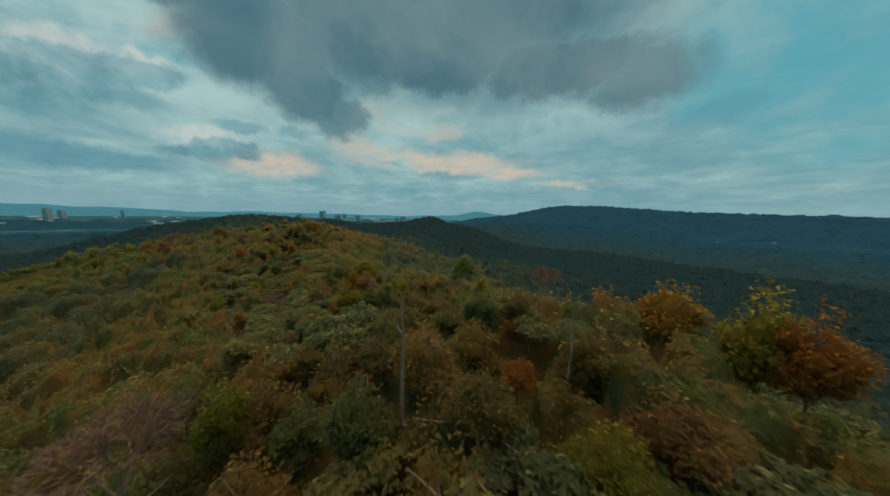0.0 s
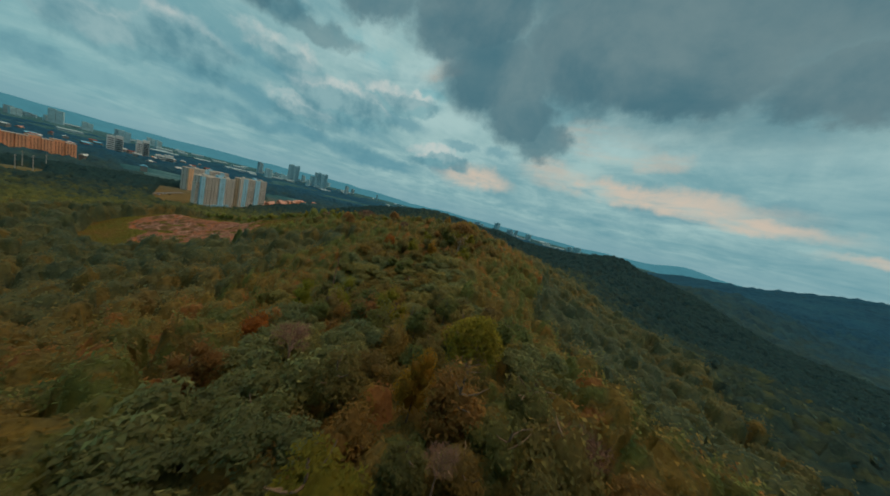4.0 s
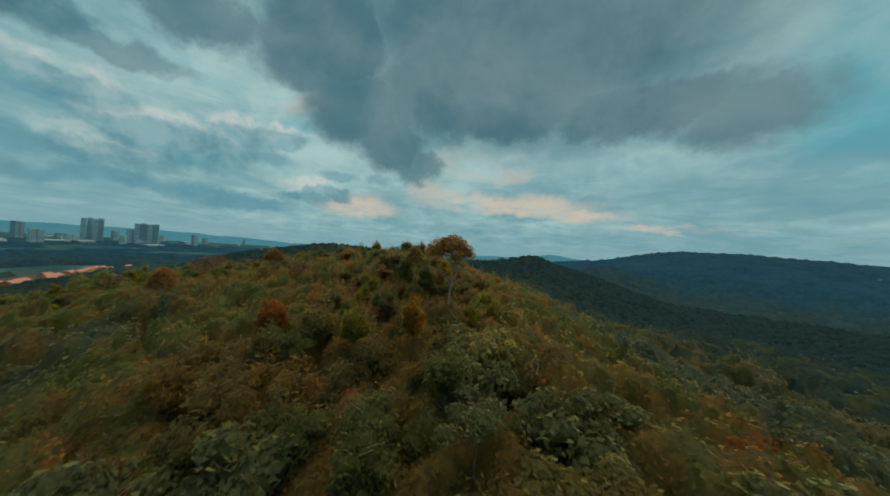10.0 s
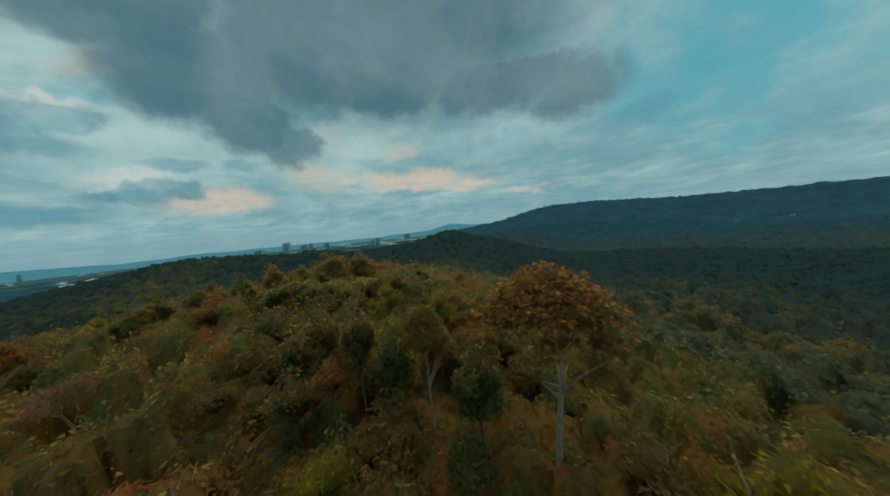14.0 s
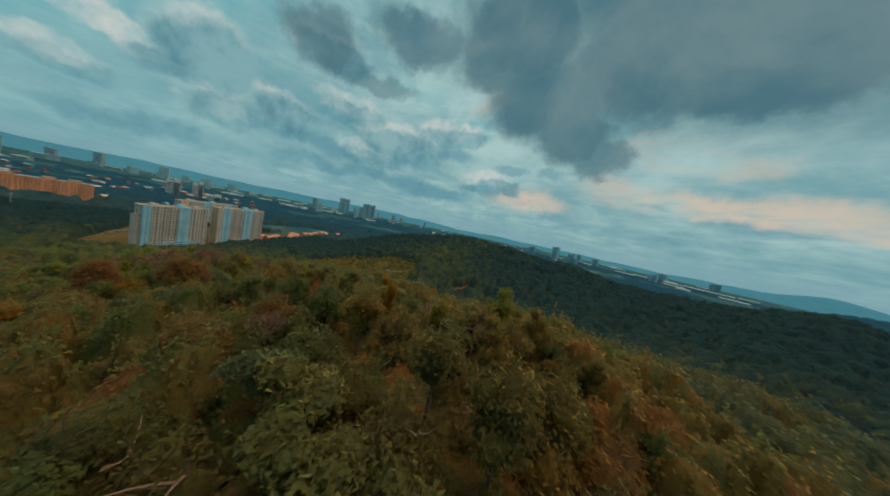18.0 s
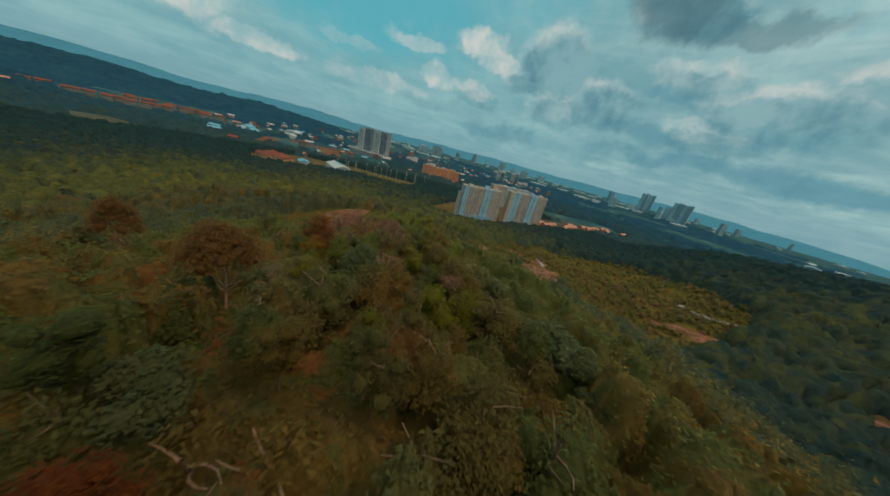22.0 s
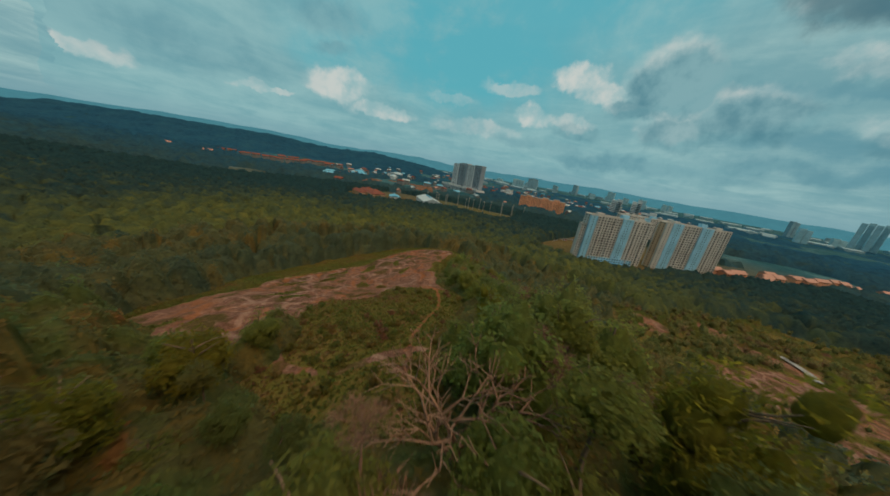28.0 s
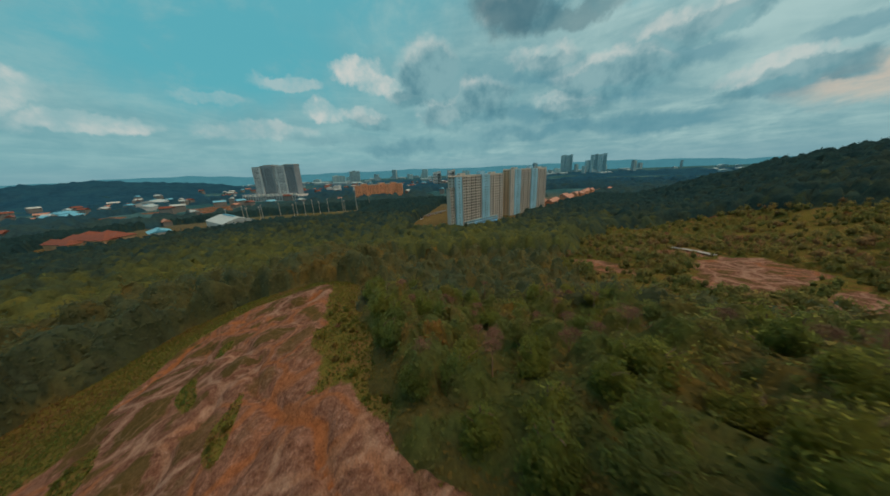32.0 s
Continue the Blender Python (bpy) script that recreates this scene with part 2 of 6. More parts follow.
    body = mix(smooth(mth("ADD", mth("MULTIPLY", lump, 0.65), mth("MULTIPLY", big, 0.35)), 0.38, 0.62), (0.054, 0.145, 0.186), (0.142, 0.226, 0.246))
    col = mix(mth("MULTIPLY", heavy, 0.93), col, body)
    # haze along the horizon
    col = mix(mth("MULTIPLY", smooth(Z, 0.07, 0.0), 0.75), col, (0.190, 0.350, 0.395))
    bg = N("ShaderNodeBackground")
    L(col, bg.inputs[0])
    bg.inputs[1].default_value = 1.0
    out = N("ShaderNodeOutputWorld")
    L(bg.outputs[0], out.inputs[0])


world_sky()

# ---- materials ----


def material(name):
    m = bpy.data.materials.new(name)
    m.use_nodes = True
    nt = m.node_tree
    return m, nt, nt.nodes["Principled BSDF"]


def noise_node(nt, scale, detail=4.0, rough=0.55, coord="Object"):
    n = nt.nodes.new("ShaderNodeTexNoise")
    n.inputs["Scale"].default_value, n.inputs["Detail"].default_value, n.inputs["Roughness"].default_value = scale, detail, rough
    tc = nt.nodes.new("ShaderNodeTexCoord")
    nt.links.new(tc.outputs[coord], n.inputs["Vector"])
    return n.outputs["Fac"]


def ramp(nt, fac, stops):
    n = nt.nodes.new("ShaderNodeValToRGB")
    el = n.color_ramp.elements
    while len(el) < len(stops):
        el.new(0.5)
    for e, (p, c) in zip(el, stops):
        e.position, e.color = p, (*c, 1)
    nt.links.new(fac, n.inputs[0])
    return n.outputs[0]


def mixed(nt, fac, a, b, blend="MIX"):
    n = nt.nodes.new("ShaderNodeMix")
    n.data_type, n.blend_type = "RGBA", blend
    for sock, s in ((n.inputs[0], fac), (n.inputs[6], a), (n.inputs[7], b)):
        if isinstance(s, (int, float)):
            sock.default_value = s
        elif isinstance(s, tuple):
            sock.default_value = (*s, 1)
        else:
            nt.links.new(s, sock)
    return n.outputs[2]


def maths(nt, op, a, b):
    n = nt.nodes.new("ShaderNodeMath")
    n.operation = op
    for i, s in enumerate((a, b)):
        if isinstance(s, (int, float)):
            n.inputs[i].default_value = s
        else:
            nt.links.new(s, n.inputs[i])
    return n.outputs[0]


def stepped(nt, x, lo, hi):
    n = nt.nodes.new("ShaderNodeMapRange")
    n.interpolation_type = "SMOOTHSTEP"
    n.inputs[1].default_value, n.inputs[2].default_value = lo, hi
    nt.links.new(x, n.inputs[0])
    return n.outputs[0]


def bumped(nt, bsdf, height, strength, distance):
    b = nt.nodes.new("ShaderNodeBump")
    b.inputs["Strength"].default_value, b.inputs["Distance"].default_value = strength, distance
    nt.links.new(height, b.inputs["Height"])
    nt.links.new(b.outputs[0], bsdf.inputs["Normal"])


def plain(name, colour, rough=0.7, grain=0.5, vary=0.25, metal=0.0):
    """A painted or mineral surface with stains at two scales."""
    m, nt, p = material(name)
    a = noise_node(nt, grain, 5.0)
    b = noise_node(nt, grain * 9, 3.0)
    f = maths(nt, "ADD", maths(nt, "MULTIPLY", a, 0.65), maths(nt, "MULTIPLY", b, 0.35))
    lo = tuple(c * (1 - vary) for c in colour)
    hi = tuple(min(1, c * (1 + vary)) for c in colour)
    nt.links.new(ramp(nt, f, [(0.3, lo), (0.7, hi)]), p.inputs["Base Color"])
    p.inputs["Roughness"].default_value, p.inputs["Metallic"].default_value = rough, metal
    return m


LEAF_STOPS = [
    (0.00, (0.100, 0.142, 0.036)), (0.20, (0.118, 0.144, 0.036)), (0.36, (0.116, 0.132, 0.040)), (0.50, (0.176, 0.146, 0.031)),
    (0.64, (0.132, 0.130, 0.035)), (0.80, (0.162, 0.134, 0.036)), (0.93, (0.190, 0.152, 0.030)), (1.00, (0.215, 0.124, 0.036)),
]


def leaf_material(name, stops, source, rough=0.55, vary=0.45, grain=2.4, gloss=0.30, warm=1.16, blue=1.28, tone=1.78):
    """Foliage: a hue for each tree (by object or by the tint that each crown carries) and a shift for each leaf."""
    m, nt, p = material(name)
    if source == "object":
        hue = nt.nodes.new("ShaderNodeObjectInfo").outputs["Random"]
    else:
        at = nt.nodes.new("ShaderNodeAttribute")
        at.attribute_name = "tint"
        hue = at.outputs["Fac"]
    base = ramp(nt, hue, [(q, (r * warm * tone, g * tone, b * blue * tone)) for q, (r, g, b) in stops])
    isle = nt.nodes.new("ShaderNodeNewGeometry").outputs["Random Per Island"]
    cool = mixed(nt, maths(nt, "MULTIPLY", isle, vary), base, (0.064, 0.086, 0.042))
    light = ramp(nt, isle, [(0.0, (0.90, 0.90, 0.90)), (0.7, (1.00, 1.00, 1.00)), (1.0, (1.12, 1.11, 1.06))])
    n = nt.nodes.new("ShaderNodeVectorMath")
    n.operation = "MULTIPLY"
    nt.links.new(cool, n.inputs[0]), nt.links.new(light, n.inputs[1])
    # noise puts shade between leaf clumps and light on them into the colour
    patchy = maths(nt, "ADD", maths(nt, "MULTIPLY", noise_node(nt, grain * 0.16, 5.0, 0.6), 0.45), maths(nt, "MULTIPLY", noise_node(nt, grain, 4.0, 0.7), 0.55))
    gap_shade = ramp(nt, patchy, [(0.36, (0.72, 0.74, 0.80)), (0.50, (1.06, 1.06, 1.05)), (0.64, (1.36, 1.33, 1.16))])
    fleck = nt.nodes.new("ShaderNodeVectorMath")
    fleck.operation = "MULTIPLY"
    nt.links.new(n.outputs[0], fleck.inputs[0]), nt.links.new(gap_shade, fleck.inputs[1])
    n = fleck
    nt.links.new(n.outputs[0], p.inputs["Base Color"])
    bumped(nt, p, noise_node(nt, grain * 1.2, 5.0, 0.75), 1.0, 0.9)
    p.inputs["Roughness"].default_value = rough
    p.inputs["Specular IOR Level"].default_value = gloss
    thin = nt.nodes.new("ShaderNodeBsdfTranslucent")
    nt.links.new(n.outputs[0], thin.inputs[0])
    both = nt.nodes.new("ShaderNodeMixShader")
    both.inputs[0].default_value = 0.64
    nt.links.new(p.outputs[0], both.inputs[1]), nt.links.new(thin.outputs[0], both.inputs[2])
    nt.links.new(both.outputs[0], nt.nodes["Material Output"].inputs["Surface"])
    return m


LEAF = leaf_material("leaves_mixed", LEAF_STOPS, "object")
LEAF_BIG = leaf_material("leaves_broad", [(0.0, (0.100, 0.142, 0.056)), (0.5, (0.132, 0.164, 0.056)), (1.0, (0.170, 0.176, 0.046))], "object", 0.42, 0.25)
LEAF_LIME = leaf_material("leaves_lime", [(0.0, (0.160, 0.195, 0.018)), (1.0, (0.205, 0.205, 0.020))], "object", 0.55, 0.12, tone=1.30)
LEAF_RUST = leaf_material("leaves_rust", [(0.0, (0.28, 0.118, 0.024)), (0.5, (0.33, 0.165, 0.024)), (1.0, (0.26, 0.098, 0.028))], "object", 0.6, 0.08, tone=1.15)
LEAF_TAN = leaf_material("leaves_tan", [(0.0, (0.200, 0.130, 0.036)), (1.0, (0.188, 0.136, 0.034))], "object", 0.6, 0.2, tone=1.45)
LEAF_GOLD = leaf_material("leaves_gold", [(0.0, (0.27, 0.190, 0.018)), (1.0, (0.32, 0.200, 0.018))], "object", 0.6, 0.08, tone=1.15)
LEAF_GREEN = leaf_material("leaves_green", [(0.0, (0.092, 0.142, 0.032)), (0.3, (0.122, 0.168, 0.030)), (0.6, (0.146, 0.172, 0.030)), (0.8, (0.100, 0.146, 0.038)), (1.0, (0.160, 0.156, 0.034))], "object", tone=2.25)
LEAF_WOOD = leaf_material("woodland_leaves", LEAF_STOPS, "tint", 0.6, 0.22, 1.5)
# low tints carry the north flank's haze and shade as darker, bluer colour
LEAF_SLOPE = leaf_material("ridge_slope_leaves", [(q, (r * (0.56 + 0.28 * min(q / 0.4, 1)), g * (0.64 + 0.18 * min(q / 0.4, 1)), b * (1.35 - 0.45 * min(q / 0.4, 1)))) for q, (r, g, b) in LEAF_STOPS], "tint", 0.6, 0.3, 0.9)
# olive leaves at high tint; the blue low tints are painted haze
LEAF_MID = leaf_material("hazed_slope_leaves", [(0.0, (0.024, 0.064, 0.078)), (0.3, (0.042, 0.074, 0.070)), (0.6, (0.088, 0.112, 0.056)), (0.85, (0.124, 0.142, 0.052)), (1.0, (0.160, 0.158, 0.050))], "tint", 0.7, 0.1, 0.55, 0.03, 1.0, 1.0, 1.5)
# far leaves: aerial haze painted into the colour as blue
LEAF_FAR = leaf_material("hazed_woodland_leaves", [(0.0, (0.028, 0.102, 0.176)), (0.5, (0.034, 0.096, 0.142)), (1.0, (0.046, 0.092, 0.104))], "tint", 0.8, 0.0, 0.22, 0.0, 1.0, 1.0, 1.5)
LEAF_SKY = leaf_material("hazed_hill_leaves", [(0.0, (0.024, 0.094, 0.165)), (1.0, (0.030, 0.098, 0.160))], "tint", 0.9, 0.0, 0.09, 0.0, 1.0, 1.0, 1.7)
LEAF_SCRUB = leaf_material("scrub_tree_leaves", [(0.0, (0.066, 0.090, 0.024)), (0.6, (0.094, 0.098, 0.028)), (1.0, (0.112, 0.084, 0.036))], "tint", 0.6, 0.3, 1.5, 0.2, tone=2.5)
SHRUB = leaf_material("shrub_leaves", [(0.0, (0.076, 0.106, 0.014)), (0.5, (0.116, 0.114, 0.016)), (0.8, (0.140, 0.104, 0.022)), (1.0, (0.150, 0.084, 0.034))], "tint", 0.6, 0.4, 4.0, tone=2.1, blue=1.5)


def bark(name, lo, hi):
    m, nt, p = material(name)
    f = noise_node(nt, 2.2, 6.0, 0.65)
    nt.links.new(ramp(nt, f, [(0.3, lo), (0.7, hi)]), p.inputs["Base Color"])
    p.inputs["Roughness"].default_value = 0.85
    bumped(nt, p, noise_node(nt, 14.0, 4.0), 0.5, 0.05)
    return m


BARK = bark("bark_brown", (0.090, 0.060, 0.038), (0.190, 0.125, 0.080))
BARK_PALE = bark("bark_pale", (0.270, 0.165, 0.105), (0.430, 0.285, 0.190))
BARK_DEAD = bark("bark_dead", (0.190, 0.098, 0.062), (0.300, 0.180, 0.122))
TWIG = bark("twigs_dry", (0.150, 0.078, 0.052), (0.230, 0.130, 0.088))


def ground_material():
    m, nt, p = material("hill_ground")

    def attr(name):
        a = nt.nodes.new("ShaderNodeAttribute")
        a.attribute_name = name
        return a.outputs["Fac"]

    n1, n2, n3 = noise_node(nt, 0.05, 6.0), noise_node(nt, 0.35, 6.0, 0.6), noise_node(nt, 2.0, 5.0, 0.65)
    soil = ramp(nt, n2, [(0.3, (0.075, 0.062, 0.028)), (0.7, (0.130, 0.098, 0.046))])
    grass = ramp(nt, maths(nt, "ADD", maths(nt, "MULTIPLY", n2, 0.6), maths(nt, "MULTIPLY", n3, 0.4)), [(0.34, (0.066, 0.070, 0.016)), (0.50, (0.096, 0.084, 0.022)), (0.62, (0.140, 0.076, 0.036))])
    veg = mixed(nt, attr("grass"), soil, grass)
    # bare ground: pale pink weathered rock, orange clay in the runnels, brown hollows between
    warp = nt.nodes.new("ShaderNodeTexNoise")
    warp.inputs["Scale"].default_value, warp.inputs["Detail"].default_value = 0.16, 2.0
    tc = nt.nodes.new("ShaderNodeTexCoord")
    nt.links.new(tc.outputs["Object"], warp.inputs["Vector"])
    push = nt.nodes.new("ShaderNodeVectorMath")
    push.operation = "MULTIPLY_ADD"
    nt.links.new(warp.outputs["Color"], push.inputs[0])
    push.inputs[1].default_value = (6.0, 6.0, 0.0)
    nt.links.new(tc.outputs["Object"], push.inputs[2])
    flatten = nt.nodes.new("ShaderNodeVectorMath")
    flatten.operation = "MULTIPLY"
    nt.links.new(push.outputs[0], flatten.inputs[0])
    flatten.inputs[1].default_value = (1.0, 1.0, 0.0)

    def cells(scale):
        v = nt.nodes.new("ShaderNodeTexVoronoi")
        v.feature = "DISTANCE_TO_EDGE"
        v.inputs["Scale"].default_value = scale
        nt.links.new(flatten.outputs[0], v.inputs["Vector"])
        return v.outputs["Distance"]

    c1, c2 = cells(0.10), cells(0.24)
    n4, n5 = noise_node(nt, 0.9, 9.0, 0.72), noise_node(nt, 6.0, 5.0, 0.7)
    mottle = maths(nt, "ADD", maths(nt, "MULTIPLY", n4, 0.6), maths(nt, "MULTIPLY", n5, 0.4))
    rock = ramp(nt, mottle, [(0.36, (0.054, 0.026, 0.018)), (0.46, (0.112, 0.056, 0.040)), (0.55, (0.178, 0.096, 0.074)), (0.66, (0.310, 0.205, 0.172))])
    clay = ramp(nt, mottle, [(0.34, (0.110, 0.042, 0.020)), (0.62, (0.250, 0.104, 0.050))])
    hollow = ramp(nt, mottle, [(0.34, (0.044, 0.038, 0.013)), (0.62, (0.094, 0.064, 0.028))])
    sunk = stepped(nt, maths(nt, "ADD", c1, maths(nt, "MULTIPLY", maths(nt, "SUBTRACT", n2, 0.5), 0.7)), 0.12, 0.24)
    ground_tone = mixed(nt, maths(nt, "MULTIPLY", sunk, attr("hollow")), rock, hollow)
    vein = maths(nt, "MAXIMUM", stepped(nt, c1, 0.075, 0.02), maths(nt, "MULTIPLY", stepped(nt, c2, 0.05, 0.01), 0.3))
    pale = ramp(nt, mottle, [(0.35, (0.160, 0.086, 0.062)), (0.62, (0.330, 0.222, 0.178))])
    veined = mixed(nt, maths(nt, "MULTIPLY", vein, 0.78), ground_tone, mixed(nt, stepped(nt, n1, 0.46, 0.58), pale, clay))
    clayey = stepped(nt, maths(nt, "ADD", maths(nt, "MULTIPLY", n4, 0.6), maths(nt, "MULTIPLY", attr("clay"), 0.6)), 0.64, 0.82)
    bare = mixed(nt, clayey, veined, clay)
    rough_edge = maths(nt, "ADD", attr("dirt"), maths(nt, "MULTIPLY", maths(nt, "SUBTRACT", maths(nt, "ADD", maths(nt, "MULTIPLY", n3, 0.5), maths(nt, "MULTIPLY", n2, 0.5)), 0.5), 0.9))
    # far woods on the ground sheet, with blue haze mixed into their colour
    hazy_woods = ramp(nt, noise_node(nt, 0.012, 9.0, 0.75), [(0.36, (0.016, 0.066, 0.086)), (0.52, (0.030, 0.092, 0.116)), (0.66, (0.080, 0.165, 0.190))])
    veg = mixed(nt, attr("far"), veg, hazy_woods)
    col = mixed(nt, stepped(nt, rough_edge, 0.42, 0.58), veg, bare)
    speck = ramp(nt, noise_node(nt, 5.5, 6.0, 0.7), [(0.36, (0.62, 0.60, 0.58)), (0.5, (1.0, 1.0, 1.0)), (0.66, (1.22, 1.22, 1.22))])
    col = mixed(nt, 0.8, col, mixed(nt, 1.0, col, speck, "MULTIPLY"))
    dusty = ramp(nt, n1, [(0.35, (0.85, 0.85, 0.85)), (0.65, (1.15, 1.12, 1.08))])
    nt.links.new(mixed(nt, 1.0, col, dusty, "MULTIPLY"), p.inputs["Base Color"])
    p.inputs["Roughness"].default_value = 0.95
    p.inputs["Specular IOR Level"].default_value = 0.02
    bumped(nt, p, maths(nt, "ADD", n3, maths(nt, "MULTIPLY", n2, 2.0)), 0.8, 0.35)
    return m


GROUND = ground_material()


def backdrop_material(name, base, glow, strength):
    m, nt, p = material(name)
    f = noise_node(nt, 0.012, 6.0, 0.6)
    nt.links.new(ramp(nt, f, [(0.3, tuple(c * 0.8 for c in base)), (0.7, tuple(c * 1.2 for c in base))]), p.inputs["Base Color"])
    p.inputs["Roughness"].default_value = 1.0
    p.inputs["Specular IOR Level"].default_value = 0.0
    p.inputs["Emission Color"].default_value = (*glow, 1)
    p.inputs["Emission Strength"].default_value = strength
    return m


# blue base and a faint emission imitate haze over the farthest land
HORIZON = backdrop_material("hazed_horizon_land", (0.020, 0.075, 0.100), (0.18, 0.62, 0.80), 0.22)

# ---- terrain ----


class Lattice:
    """Smooth value noise on numpy arrays."""

    def __init__(self, seed):
        self.t = np.random.default_rng(seed).random((256, 256))

    def __call__(self, x, y, size):
        x, y = np.asarray(x, float) / size, np.asarray(y, float) / size
        i, j = np.floor(x).astype(int), np.floor(y).astype(int)
        u, v = x - i, y - j
        u, v = u * u * (3 - 2 * u), v * v * (3 - 2 * v)
        a, b = self.t[i % 256, j % 256], self.t[(i + 1) % 256, j % 256]
        c, d = self.t[i % 256, (j + 1) % 256], self.t[(i + 1) % 256, (j + 1) % 256]
        return (a * (1 - u) + b * u) * (1 - v) + (c * (1 - u) + d * u) * v - 0.5


NZ = Lattice(5)
MAIN_RIDGE = [(40, -260, 80), (25, -120, 86), (5, 0, 90), (-20, 90, 87), (-62, 140, 81), (-98, 186, 87), (-122, 232, 90), (-146, 264, 94),
              (-200, 250, 86), (-245, 234, 81), (-280, 208, 74), (-313, 179, 60), (-336, 161, 52), (-370, 140, 46), (-404, 121, 41), (-450, 96, 27), (-520, 72, 17)]
NORTH_RIDGE = [(-146, 264, 94), (-112, 330, 78), (-80, 430, 62), (-60, 560, 78), (-46, 672, 96), (5, 702, 84), (75, 823, 70), (190, 985, 84), (330, 1110, 60)]
WEST_RIDGE = [(-46, 672, 96), (-95, 655, 84), (-188, 642, 81), (-330, 606, 93), (-433, 578, 97), (-500, 572, 90), (-590, 570, 74), (-640, 556, 64), (-690, 546, 50), (-770, 540, 18)]
EAST_RIDGE = [(330, 2300, 90), (560, 1950, 126), (739, 1666, 182), (900, 1560, 178), (1240, 1330, 150), (1540, 965, 138), (1850, 330, 130), (2000, -400, 116)]
SOUTH_RIDGE = [(-300, -1800, 90), (-640, -1560, 96), (-900, -1400, 98), (-1150, -1330, 80), (-1350, -1180, 92), (-1700, -1100, 66)]


def along_ridge(x, y, pts, slope, soft):
    best = np.full(np.shape(x), -1e9)
    for (ax, ay, az), (bx, by, bz) in zip(pts, pts[1:]):
        dx, dy = bx - ax, by - ay
        s = np.clip(((x - ax) * dx + (y - ay) * dy) / (dx * dx + dy * dy), 0, 1)
        d = np.hypot(x - ax - s * dx, y - ay - s * dy)
        best = np.maximum(best, az + s * (bz - az) - slope * (np.sqrt(d * d + soft * soft) - soft))
    return best


def either(a, b, k):
    return np.maximum(a, b) + k * np.exp(-np.abs(a - b) / k) * 0.5


def knoll(x, y, cx, cy, r, h):
    return h * np.exp(-((x - cx) ** 2 + (y - cy) ** 2) / (r * r))


def line_distance(x, y, pts):
    best = np.full(np.shape(x), 1e9)
    for (ax, ay), (bx, by) in zip(pts, pts[1:]):
        dx, dy = bx - ax, by - ay
        s = np.clip(((x - ax) * dx + (y - ay) * dy) / (dx * dx + dy * dy + 1e-9), 0, 1)
        best = np.minimum(best, np.hypot(x - ax - s * dx, y - ay - s * dy))
    return best


def inside_by(x, y, poly):
    """Metres inside a polygon (negative outside)."""
    x, y = np.asarray(x, float), np.asarray(y, float)
    hit = np.zeros(np.shape(x), bool)
    for (ax, ay), (bx, by) in zip(poly, poly[1:] + poly[:1]):
        cross = ((ay > y) != (by > y)) & (x < (bx - ax) * (y - ay) / (by - ay + 1e-12) + ax)
        hit ^= cross
    d = line_distance(x, y, poly + poly[:1])
    return np.where(hit, d, -d)


SCAR = [(-410, 118), (-405, 95), (-392, 81), (-372, 87), (-359, 93), (-346, 80), (-320, 85), (-306, 92), (-293, 110), (-276, 115), (-266, 119), (-269, 142), (-271, 160), (-275, 166),
        (-281, 162), (-288, 155), (-296, 151), (-304, 158), (-312, 158), (-319, 153), (-325, 160), (-324, 171), (-331, 170), (-338, 163), (-346, 152), (-357, 138), (-375, 130)]
TRAIL = [(-327, 167), (-323, 171), (-316, 177), (-309, 182), (-299, 186), (-292, 189), (-286, 194), (-280, 198)]
SPUR = [(-290, 193), (-284, 189), (-280, 187), (-277, 180), (-275, 172)]
GULLIES = [[(-404, 116), (-386, 92), (-368, 122), (-340, 151), (-328, 166)], [(-348, 119), (-341, 111), (-338, 120), (-318, 135), (-306, 134), (-299, 142), (-290, 143), (-276, 139), (-270, 142)],
           [(-400, 98), (-390, 83), (-372, 90), (-346, 84), (-318, 88), (-300, 104)], [(-320, 124), (-307, 117), (-317, 88)], [(-308, 147), (-299, 154), (-288, 150), (-275, 156)], [(-368, 122), (-348, 119)],
           [(-336, 128), (-328, 118), (-326, 100), (-334, 86)], [(-356, 134), (-340, 128), (-330, 146)]]
PATCHES = [(-326, 108, 7, 2.6, 0.6), (-328, 131, 7, 2.4, 0.9), (-297, 129, 6, 2.2, 0.3), (-352, 102, 9, 2.6, 0.4), (-297, 137, 5, 2, 0.2), (-366, 110, 8, 2.2, 0.5), (-356, 128, 8, 1.8, 0.5), (-327, 143, 6, 2.5, 0.9),
           (-312, 106, 6, 2.2, 0.4), (-338, 96, 7, 2, 0.3), (-268, 140, 6, 1.8, 0.6), (-382, 104, 5, 1.6, 0.8)]
SCRUB = [[(-402, 262), (-426, 258), (-450, 284), (-464, 322), (-444, 322), (-424, 314), (-410, 284)], [(-362, 236), (-384, 250), (-398, 264), (-416, 308), (-404, 316), (-380, 284), (-366, 260)],
         [(-458, 274), (-476, 278), (-492, 318), (-470, 312)], [(-442, 228), (-468, 232), (-466, 252), (-442, 244)], [(-482, 268), (-500, 270), (-498, 282), (-480, 280)],
         [(-386, 374), (-384, 402), (-372, 424), (-358, 414), (-366, 384)], [(-340, 446), (-330, 470), (-312, 476), (-322, 450)], [(-560, 330), (-600, 318), (-604, 330), (-564, 344)]]
FIELDS = [[(-560, 420), (-420, 460), (-350, 380), (-352, 232), (-380, 222), (-470, 216), (-560, 300)]]
